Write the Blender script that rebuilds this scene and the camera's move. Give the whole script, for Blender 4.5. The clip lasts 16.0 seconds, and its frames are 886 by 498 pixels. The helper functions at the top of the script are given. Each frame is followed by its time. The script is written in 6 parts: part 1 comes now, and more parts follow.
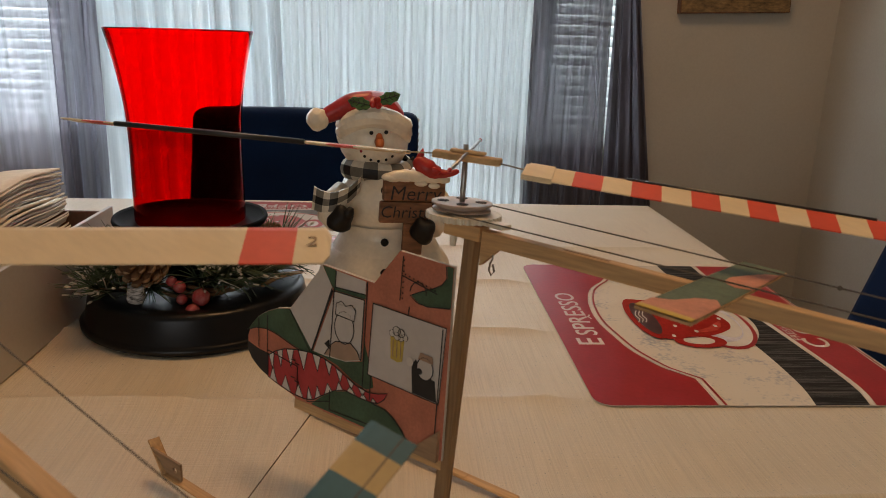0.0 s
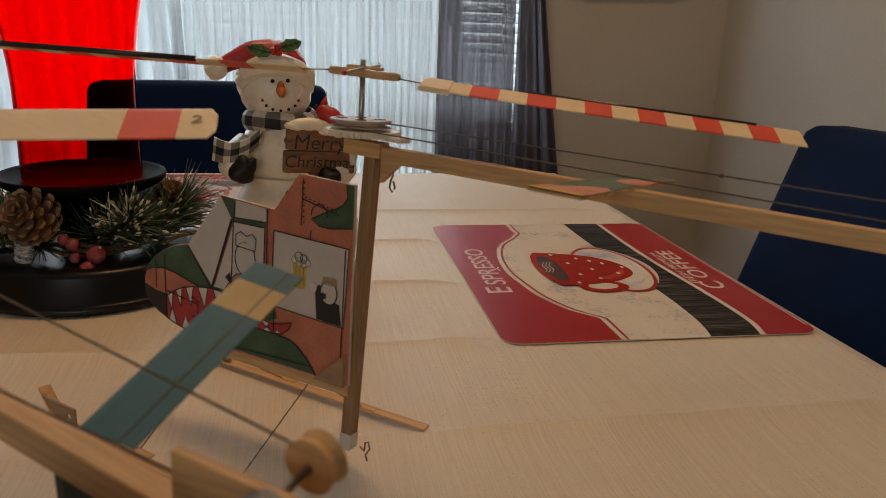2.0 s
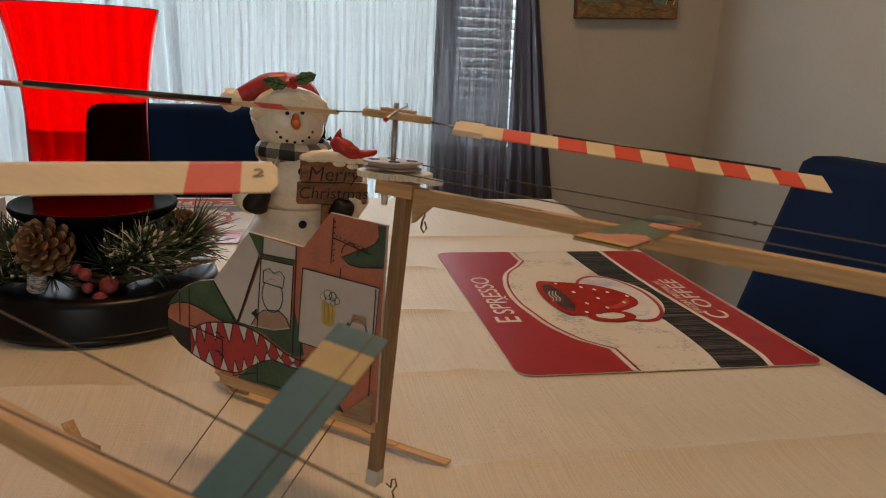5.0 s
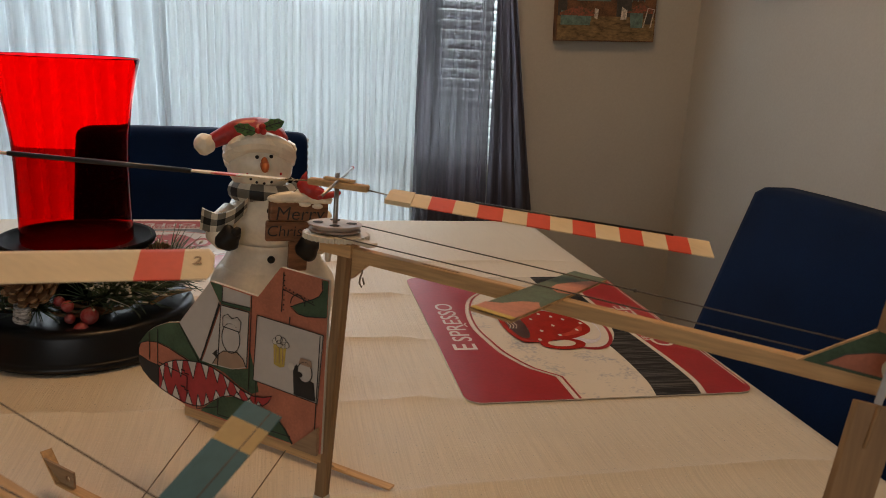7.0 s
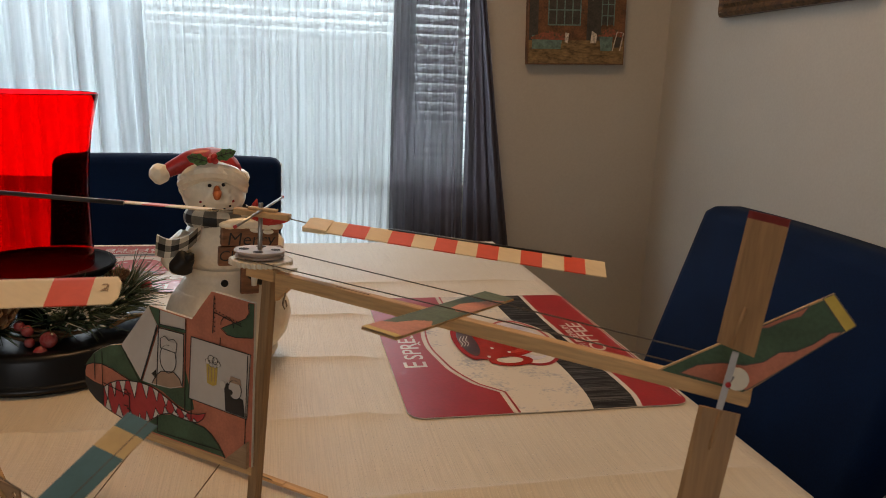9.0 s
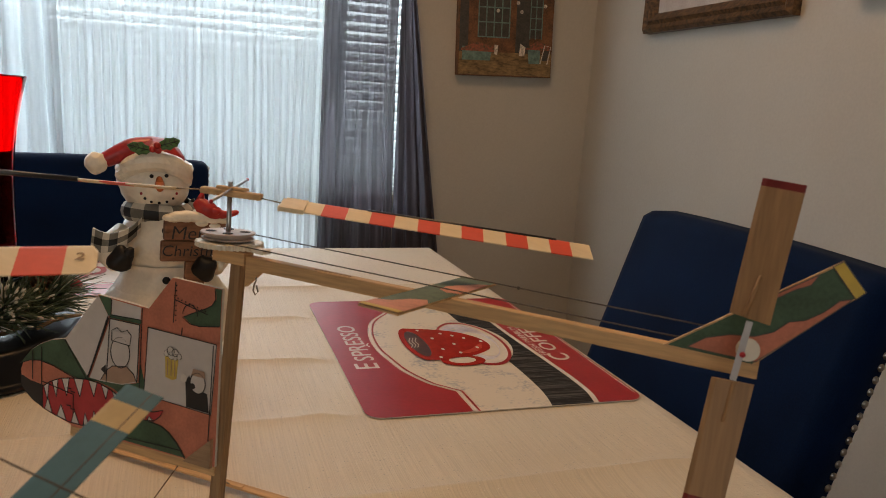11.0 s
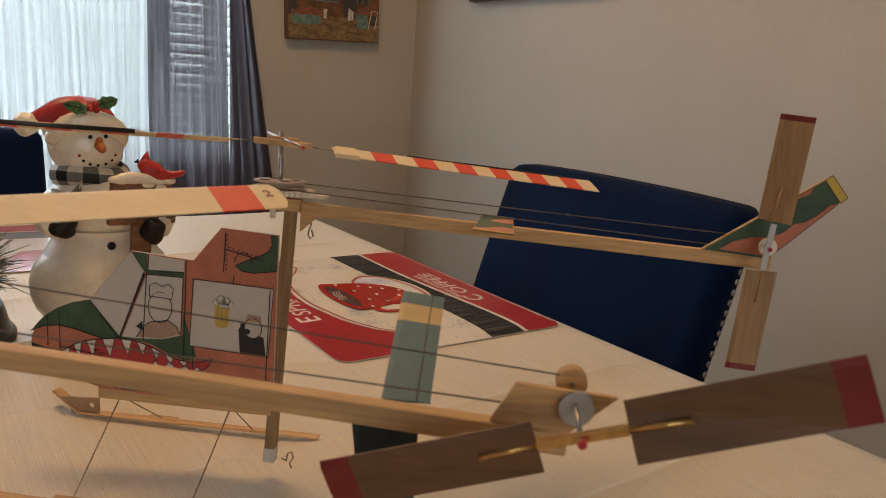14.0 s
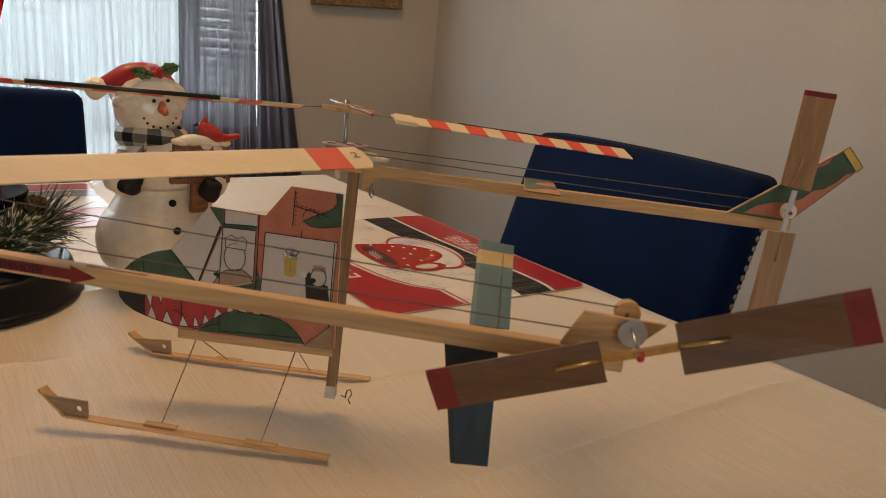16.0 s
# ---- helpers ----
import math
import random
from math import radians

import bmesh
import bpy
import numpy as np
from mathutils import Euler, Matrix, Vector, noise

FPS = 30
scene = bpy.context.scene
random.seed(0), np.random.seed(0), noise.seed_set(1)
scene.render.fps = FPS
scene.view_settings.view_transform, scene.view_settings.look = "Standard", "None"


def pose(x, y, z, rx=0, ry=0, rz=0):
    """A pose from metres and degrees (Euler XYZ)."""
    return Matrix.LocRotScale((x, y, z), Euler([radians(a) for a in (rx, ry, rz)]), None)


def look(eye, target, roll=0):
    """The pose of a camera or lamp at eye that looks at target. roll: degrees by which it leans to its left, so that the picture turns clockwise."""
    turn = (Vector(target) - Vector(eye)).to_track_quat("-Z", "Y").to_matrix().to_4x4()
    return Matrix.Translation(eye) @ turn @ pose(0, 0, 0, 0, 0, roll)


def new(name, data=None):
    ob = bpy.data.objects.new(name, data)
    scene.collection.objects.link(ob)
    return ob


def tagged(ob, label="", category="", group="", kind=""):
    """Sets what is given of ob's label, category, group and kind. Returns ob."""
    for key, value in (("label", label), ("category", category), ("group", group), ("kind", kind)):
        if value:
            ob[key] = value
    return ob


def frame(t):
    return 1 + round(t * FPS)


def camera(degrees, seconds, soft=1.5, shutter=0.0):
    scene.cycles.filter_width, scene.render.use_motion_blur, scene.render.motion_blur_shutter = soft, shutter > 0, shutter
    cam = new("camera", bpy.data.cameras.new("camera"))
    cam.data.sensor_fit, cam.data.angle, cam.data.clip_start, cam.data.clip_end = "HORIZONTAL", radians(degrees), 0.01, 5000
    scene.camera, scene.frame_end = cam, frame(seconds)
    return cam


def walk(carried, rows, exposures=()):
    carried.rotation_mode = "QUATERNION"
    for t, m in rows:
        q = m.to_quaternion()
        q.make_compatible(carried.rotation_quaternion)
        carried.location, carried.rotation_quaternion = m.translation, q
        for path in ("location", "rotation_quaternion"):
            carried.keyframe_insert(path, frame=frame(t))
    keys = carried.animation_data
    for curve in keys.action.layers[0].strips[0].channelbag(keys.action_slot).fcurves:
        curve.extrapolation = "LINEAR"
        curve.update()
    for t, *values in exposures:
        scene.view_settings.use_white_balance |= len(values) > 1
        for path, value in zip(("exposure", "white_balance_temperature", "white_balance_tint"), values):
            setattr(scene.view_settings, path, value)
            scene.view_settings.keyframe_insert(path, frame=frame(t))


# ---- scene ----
cam = camera(60.9, 16.0, 0.8)
PATH = [
    (0, (0.167, 0.083, 1.058), (0.211, 2.004, 0.505), 1.8),
    (0.5, (0.171, 0.083, 1.056), (0.255, 2.003, 0.503), 2.0),
    (1, (0.175, 0.078, 1.053), (0.321, 1.993, 0.495), 2.1),
    (1.5, (0.17, 0.077, 1.027), (0.388, 1.984, 0.467), 2.2),
    (2, (0.176, 0.072, 1.017), (0.441, 1.972, 0.452), 2.1),
    (2.5, (0.173, 0.07, 1.026), (0.465, 1.97, 0.472), 2.2),
    (3, (0.162, 0.07, 1.026), (0.467, 1.971, 0.482), 2.3),
    (3.5, (0.162, 0.07, 1.03), (0.466, 1.972, 0.489), 2.5),
    (4, (0.157, 0.073, 1.028), (0.461, 1.977, 0.498), 2.6),
    (6.5, (0.148, 0.064, 1.05), (0.448, 1.975, 0.541), 2.6),
    (7, (0.179, 0.021, 1.076), (0.494, 1.931, 0.572), 3.0),
    (7.5, (0.251, -0.026, 1.074), (0.551, 1.887, 0.574), 3.4),
    (8, (0.29, -0.036, 1.08), (0.571, 1.885, 0.596), 3.1),
    (8.5, (0.26, -0.03, 1.092), (0.551, 1.894, 0.626), 2.6),
    (11, (0.187, 0.001, 1.061), (0.734, 1.883, 0.664), 3.8),
    (11.5, (0.184, 0.001, 1.056), (0.753, 1.882, 0.683), 3.8),
    (12, (0.178, 0.001, 1.053), (0.817, 1.861, 0.689), 4.0),
    (12.5, (0.155, 0.011, 1.049), (0.92, 1.821, 0.679), 3.9),
    (13, (0.113, 0.009, 1.062), (1.01, 1.756, 0.683), 4.1),
    (13.5, (0.068, 0.016, 1.05), (1.069, 1.702, 0.651), 4.1),
    (14, (0.005, 0.014, 1.04), (1.068, 1.65, 0.601), 4.0),
    (14.5, (-0.013, 0.002, 1.054), (1.056, 1.622, 0.571), 4.1),
    (15, (-0.049, 0.008, 1.032), (0.993, 1.636, 0.52), 4.4),
    (15.5, (-0.063, 0.007, 1.029), (0.97, 1.64, 0.513), 4.7),
    (16, (-0.048, -0.017, 1.044), (0.985, 1.613, 0.519), 4.8),
]
walk(cam, [(t, look(eye, target, roll)) for t, eye, target, roll in PATH], [(0, 0.06, 6550, 10), (1.5, 0.03, 6520, 10), (2.5, -0.02, 6520, 10), (3, 0.02, 6520, 10), (4, 0.2, 6500, 10), (6.3, 0.03, 6530, 10), (7, 0.0, 6500, 10), (7.5, 0.06, 6450, 10), (8, 0.16, 6430, 10), (8.5, 0.14, 6430, 10), (11, 0.22, 6430, 10), (12, 0.16, 6430, 10), (12.5, 0.16, 6430, 10), (13, 0.36, 6430, 10), (13.5, 0.45, 6400, 10), (16, 0.48, 6550, 10)])


# ---- light ----
cam.data.dof.use_dof, cam.data.dof.focus_distance, cam.data.dof.aperture_fstop = True, 0.95, 26.0
world = bpy.data.worlds.new("sky")
scene.world = world
world.use_nodes = True
wn = world.node_tree
sky = wn.nodes.new("ShaderNodeTexSky")
sky.sky_type, sky.sun_disc = "NISHITA", False
sky.sun_elevation, sky.sun_rotation = radians(38), radians(150)
wn.nodes["Background"].inputs["Strength"].default_value = 0.12
wn.links.new(sky.outputs[0], wn.nodes["Background"].inputs["Color"])

sun = new("sun", bpy.data.lights.new("sun", "SUN"))
sun.data.energy, sun.data.angle, sun.data.color = 1.2, radians(12), (1.0, 0.95, 0.88)
sun.matrix_world = look((0, 0, 0), (-0.39, 0.68, -0.62))

window_light = new("window_light", bpy.data.lights.new("window_light", "AREA"))
window_light.data.shape, window_light.data.size, window_light.data.size_y = "RECTANGLE", 2.3, 1.9
window_light.data.energy, window_light.data.color = 72, (0.86, 0.95, 1.0)
window_light.matrix_world = look((-0.45, 2.62, 1.28), (-0.45, 0.0, 1.28))

# added fill lamp inside the voile, brightens the room but not the curtains
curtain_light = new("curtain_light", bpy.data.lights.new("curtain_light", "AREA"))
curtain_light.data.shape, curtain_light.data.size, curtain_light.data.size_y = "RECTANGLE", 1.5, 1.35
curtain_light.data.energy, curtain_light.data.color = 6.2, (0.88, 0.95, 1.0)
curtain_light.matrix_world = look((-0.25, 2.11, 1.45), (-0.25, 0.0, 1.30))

ceiling_glow = new("ceiling_glow", bpy.data.lights.new("ceiling_glow", "AREA"))
ceiling_glow.data.shape, ceiling_glow.data.size = "DISK", 0.6
ceiling_glow.data.energy, ceiling_glow.data.color = 9.4, (1.0, 0.57, 0.25)
ceiling_glow.matrix_world = look((0.22, 0.98, 2.38), (0.22, 0.98, 0.0))

# added fill lamp behind the camera, for the east wall and the table
south_light = new("south_light", bpy.data.lights.new("south_light", "AREA"))
south_light.data.shape, south_light.data.size, south_light.data.size_y = "RECTANGLE", 1.6, 1.3
south_light.data.energy, south_light.data.color = 9, (1.0, 0.90, 0.78)
south_light.matrix_world = look((-0.6, -2.52, 1.45), (-0.6, 0.0, 1.45))


# ---- geometry helpers ----
class Geo:
    """Vertices and faces with a material slot and a smooth flag each."""

    def __init__(self):
        self.v, self.f, self.m, self.s = [], [], [], []

    def add(self, verts, faces, slot=0, smooth=False, at=None):
        k = len(self.v)
        self.v += [tuple(at @ Vector(p)) for p in verts] if at is not None else [tuple(p) for p in verts]
        for face in faces:
            self.f.append([i + k for i in face])
            self.m.append(slot)
            self.s.append(smooth)
        return self

    def bm(self, b, slot=0, smooth=False, at=None):
        b.verts.index_update()
        self.add([v.co.copy() for v in b.verts], [[v.index for v in face.verts] for face in b.faces], slot, smooth, at)
        b.free()
        return self

    def box(self, x0, x1, y0, y1, z0, z1, bevel=0.0, slot=0, at=None):
        b = bmesh.new()
        bmesh.ops.create_cube(b, size=1)
        for v in b.verts:
            v.co = Vector(((x0 + x1) / 2 + v.co.x * (x1 - x0), (y0 + y1) / 2 + v.co.y * (y1 - y0), (z0 + z1) / 2 + v.co.z * (z1 - z0)))
        if bevel:
            bmesh.ops.bevel(b, geom=b.edges[:], offset=bevel, segments=2, affect="EDGES", profile=0.6)
        return self.bm(b, slot, False, at)

    def beam(self, a, c, w, h, up=(0, 0, 1), bevel=0.0, slot=0, taper=1.0):
        """A bar from a to c, w wide and h along up."""
        a, c = Vector(a), Vector(c)
        ax = (c - a).normalized()
        side = Vector(up).cross(ax).normalized()
        top = ax.cross(side)
        b = bmesh.new()
        bmesh.ops.create_cube(b, size=1)
        n = (c - a).length
        for v in b.verts:
            k = 1 if v.co.x < 0 else taper
            v.co = a + ax * (v.co.x + 0.5) * n + side * v.co.y * w * k + top * v.co.z * h * k
        if bevel:
            bmesh.ops.bevel(b, geom=b.edges[:], offset=bevel, segments=1, affect="EDGES")
        return self.bm(b, slot)

    def prism(self, poly, lo, hi, slot=0, at=None, bevel=0.0):
        """A flat outline (x, y), raised from lo to hi."""
        b = bmesh.new()
        base = b.faces.new([b.verts.new((x, y, lo)) for x, y in poly])
        top = bmesh.ops.extrude_face_region(b, geom=[base])
        bmesh.ops.translate(b, vec=(0, 0, hi - lo), verts=[g for g in top["geom"] if isinstance(g, bmesh.types.BMVert)])
        if bevel:
            bmesh.ops.bevel(b, geom=b.edges[:], offset=bevel, segments=1, affect="EDGES")
        bmesh.ops.triangulate(b, faces=[face for face in b.faces if len(face.verts) > 4])
        bmesh.ops.recalc_face_normals(b, faces=b.faces[:])
        return self.bm(b, slot, False, at)

    def lathe(self, prof, seg=32, slot=0, at=None, smooth=True, wave=None):
        v, f = [], []
        for r, z in prof:
            for i in range(seg):
                a = 2 * math.pi * i / seg
                k = wave(a, z) if wave else 1.0
                v.append((r * k * math.cos(a), r * k * math.sin(a), z))
        for j in range(len(prof) - 1):
            for i in range(seg):
                n = (i + 1) % seg
                f.append((j * seg + i, j * seg + n, (j + 1) * seg + n, (j + 1) * seg + i))
        return self.add(v, f, slot, smooth, at)

    def ball(self, c, r, slot=0, seg=16, rings=10, rough=0.0, at=None, scale=30.0):
        r = (r, r, r) if not hasattr(r, "__len__") else r
        v, f = [], []
        for j in range(rings + 1):
            p = math.pi * j / rings
            for i in range(seg):
                a = 2 * math.pi * i / seg
                d = Vector((math.sin(p) * math.cos(a), math.sin(p) * math.sin(a), math.cos(p)))
                k = 1 + rough * noise.noise(Vector((d.x * r[0], d.y * r[1], d.z * r[2])) * scale + Vector(c) * 7)
                v.append((c[0] + d.x * r[0] * k, c[1] + d.y * r[1] * k, c[2] + d.z * r[2] * k))
        for j in range(rings):
            for i in range(seg):
                n = (i + 1) % seg
                f.append((j * seg + i, (j + 1) * seg + i, (j + 1) * seg + n, j * seg + n))
        return self.add(v, f, slot, True, at)

    def tube(self, pts, r, seg=8, slot=0, at=None, ends=None):
        """A round bar along points; r may be a list."""
        pts = [Vector(p) for p in pts]
        rs = r if hasattr(r, "__len__") else [r] * len(pts)
        v, f = [], []
        for i, p in enumerate(pts):
            t = (pts[min(i + 1, len(pts) - 1)] - pts[max(i - 1, 0)]).normalized()
            u = t.cross(Vector((0, 0, 1)) if abs(t.z) < 0.9 else Vector((1, 0, 0))).normalized()
            w = t.cross(u)
            for k in range(seg):
                a = 2 * math.pi * k / seg
                v.append(p + (u * math.cos(a) + w * math.sin(a)) * rs[i])
        for i in range(len(pts) - 1):
            for k in range(seg):
                n = (k + 1) % seg
                f.append((i * seg + k, i * seg + n, (i + 1) * seg + n, (i + 1) * seg + k))
        f.append(tuple(range(seg - 1, -1, -1)))
        f.append(tuple(range((len(pts) - 1) * seg, len(pts) * seg)))
        return self.add(v, f, slot, True, at)

    def hewn(self, c, r, slot, cells, seed, flat=0.9, seg=96, rings=64):
        """A ball hewn into small flat cuts, each round a point of its own."""
        rnd = random.Random(seed)
        mids = []
        for i in range(cells):
            z, a = 1 - 2 * (i + 0.5) / cells, i * 2.399963
            h = math.sqrt(1 - z * z)
            mids.append(Vector((h * math.cos(a), h * math.sin(a), z)) + Vector([rnd.uniform(-1, 1) for _ in range(3)]) * 0.9 / math.sqrt(cells))
        mids = np.array([tuple(m.normalized()) for m in mids])
        p, q = np.meshgrid(np.linspace(0, math.pi, rings + 1), np.arange(seg) * 2 * math.pi / seg, indexing="ij")
        d = np.stack([np.sin(p) * np.cos(q), np.sin(p) * np.sin(q), np.cos(p)], -1).reshape(-1, 3)
        k = (1 - 0.8 / cells) / (d @ mids.T).max(1)
        v = np.array(c) + d * (1 + flat * (k - 1))[:, None] * np.array(r if hasattr(r, "__len__") else (r, r, r))
        f = [(j * seg + i, (j + 1) * seg + i, (j + 1) * seg + (i + 1) % seg, j * seg + (i + 1) % seg) for j in range(rings) for i in range(seg)]
        return self.add(v.tolist(), f, slot, True)

    def text(self, words, size, slot=0, at=None, depth=0.0002, thin=0.0, shear=0.0):
        c = bpy.data.curves.new("words", "FONT")
        c.body, c.size, c.extrude, c.align_x, c.align_y = words, size, depth, "CENTER", "CENTER"
        c.resolution_u, c.offset, c.shear = 3, -thin, shear
        ob = bpy.data.objects.new("words", c)
        me = bpy.data.meshes.new_from_object(ob)
        self.add([v.co.copy() for v in me.vertices], [list(p.vertices) for p in me.polygons], slot, False, at)
        bpy.data.objects.remove(ob)
        bpy.data.curves.remove(c)
        bpy.data.meshes.remove(me)
        return self

    def mesh(self, name, mats):
        me = bpy.data.meshes.new(name)
        me.from_pydata(self.v, [], self.f)
        for m in mats if isinstance(mats, (list, tuple)) else [mats]:
            me.materials.append(m)
        me.polygons.foreach_set("material_index", self.m)
        me.polygons.foreach_set("use_smooth", self.s)
        me.update()
        return me


def thing(name, m, label, category, group="", kind=""):
    """An Empty at the base of a thing, which its parts hang on."""
    ob = new(name)
    ob.empty_display_size = 0.02
    ob.matrix_world = m
    return tagged(ob, label, category, group, kind)


def part(name, geo, mats, parent, label=""):
    ob = new(name, geo.mesh(name, mats))
    ob.parent = parent
    return tagged(ob, label)


def solid(name, geo, mats, label, category, m=None, group="", kind=""):
    """A thing of one mesh."""
    ob = new(name, geo.mesh(name, mats))
    if m is not None:
        ob.matrix_world = m
    return tagged(ob, label, category, group, kind)


def rounded(x0, x1, y0, y1, r, n=6):
    """A rectangle's outline with round corners."""
    out = []
    for cx, cy, a0 in ((x1 - r, y0 + r, -90), (x1 - r, y1 - r, 0), (x0 + r, y1 - r, 90), (x0 + r, y0 + r, 180)):
        out += [(cx + r * math.cos(radians(a0 + 90 * i / n)), cy + r * math.sin(radians(a0 + 90 * i / n))) for i in range(n + 1)]
    return out


def disc(cx, cy, rx, ry=None, n=20, a0=0.0, a1=360.0):
    ry = ry or rx
    full = a1 - a0 >= 360
    return [(cx + rx * math.cos(radians(a0 + (a1 - a0) * i / (n if full else n - 1))), cy + ry * math.sin(radians(a0 + (a1 - a0) * i / (n if full else n - 1)))) for i in range(n)]


def stroke(pts, w):
    """The outline of a line of width w along points."""
    pts = [Vector((x, y, 0)) for x, y in pts]
    left, right = [], []
    for i, p in enumerate(pts):
        t = (pts[min(i + 1, len(pts) - 1)] - pts[max(i - 1, 0)]).normalized()
        n = Vector((-t.y, t.x, 0)) * w / 2
        left.append((p.x + n.x, p.y + n.y))
        right.append((p.x - n.x, p.y - n.y))
    return left + right[::-1]


def eased3(pts, n=4):
    """Points in space along a smooth curve through the given ones."""
    flat = eased([(p[0], p[1]) for p in pts], n)
    high = eased([(p[0], p[2]) for p in pts], n)
    return [(a[0], a[1], b[1]) for a, b in zip(flat, high)]


def eased(pts, n=4):
    """Points along a smooth curve through the given ones."""
    out = []
    for i in range(len(pts) - 1):
        p = [Vector(pts[max(0, min(len(pts) - 1, i + k))]) for k in (-1, 0, 1, 2)]
        for k in range(n):
            t = k / n
            q = 0.5 * (2 * p[1] + (p[2] - p[0]) * t + (2 * p[0] - 5 * p[1] + 4 * p[2] - p[3]) * t * t + (3 * p[1] - p[0] - 3 * p[2] + p[3]) * t ** 3)
            out.append((q.x, q.y))
    return out + [pts[-1]]


# ---- materials ----
def material(name, color, rough=0.6, vary=0.12, scale=20.0, bump=0.1, fine=200.0, metal=0.0, stretch=(1, 1, 1), sheen=0.0, coat=0.0, spec=0.5, other=None):
    """Paint, wood, cloth and the like: a base colour that drifts at two scales, with a fine relief."""
    m = bpy.data.materials.new(name)
    m.use_nodes = True
    nt = m.node_tree
    b = nt.nodes["Principled BSDF"]
    b.inputs["Roughness"].default_value = rough
    b.inputs["Metallic"].default_value = metal
    b.inputs["Specular IOR Level"].default_value = spec
    b.inputs["Sheen Weight"].default_value = sheen
    b.inputs["Coat Weight"].default_value = coat
    co = nt.nodes.new("ShaderNodeTexCoord")
    mp = nt.nodes.new("ShaderNodeMapping")
    mp.inputs["Scale"].default_value = stretch
    nt.links.new(co.outputs["Object"], mp.inputs["Vector"])
    big, small = nt.nodes.new("ShaderNodeTexNoise"), nt.nodes.new("ShaderNodeTexNoise")
    big.inputs["Scale"].default_value, small.inputs["Scale"].default_value = scale, fine
    big.inputs["Detail"].default_value, small.inputs["Detail"].default_value = 4, 3
    for t in (big, small):
        nt.links.new(mp.outputs[0], t.inputs["Vector"])
    both = nt.nodes.new("ShaderNodeMath")
    both.operation = "MULTIPLY_ADD"
    both.inputs[1].default_value = 0.4
    nt.links.new(small.outputs["Fac"], both.inputs[0])
    half = nt.nodes.new("ShaderNodeMath")
    half.operation = "MULTIPLY"
    half.inputs[1].default_value = 0.6
    nt.links.new(big.outputs["Fac"], half.inputs[0])
    nt.links.new(half.outputs[0], both.inputs[2])
    last = both.outputs[0]
    ramp = nt.nodes.new("ShaderNodeValToRGB")
    dark = other or tuple(c * (1 - 2 * vary) for c in color)
    ramp.color_ramp.elements[0].position, ramp.color_ramp.elements[1].position = 0.35, 0.65
    ramp.color_ramp.elements[0].color = (*dark, 1)
    ramp.color_ramp.elements[1].color = (*(min(1.0, c * (1 + vary * 0.5)) for c in color), 1)
    nt.links.new(last, ramp.inputs[0])
    nt.links.new(ramp.outputs[0], b.inputs["Base Color"])
    bp = nt.nodes.new("ShaderNodeBump")
    bp.inputs["Strength"].default_value, bp.inputs["Distance"].default_value = bump, 0.0008
    nt.links.new(small.outputs["Fac"], bp.inputs["Height"])
    nt.links.new(bp.outputs[0], b.inputs["Normal"])
    return m


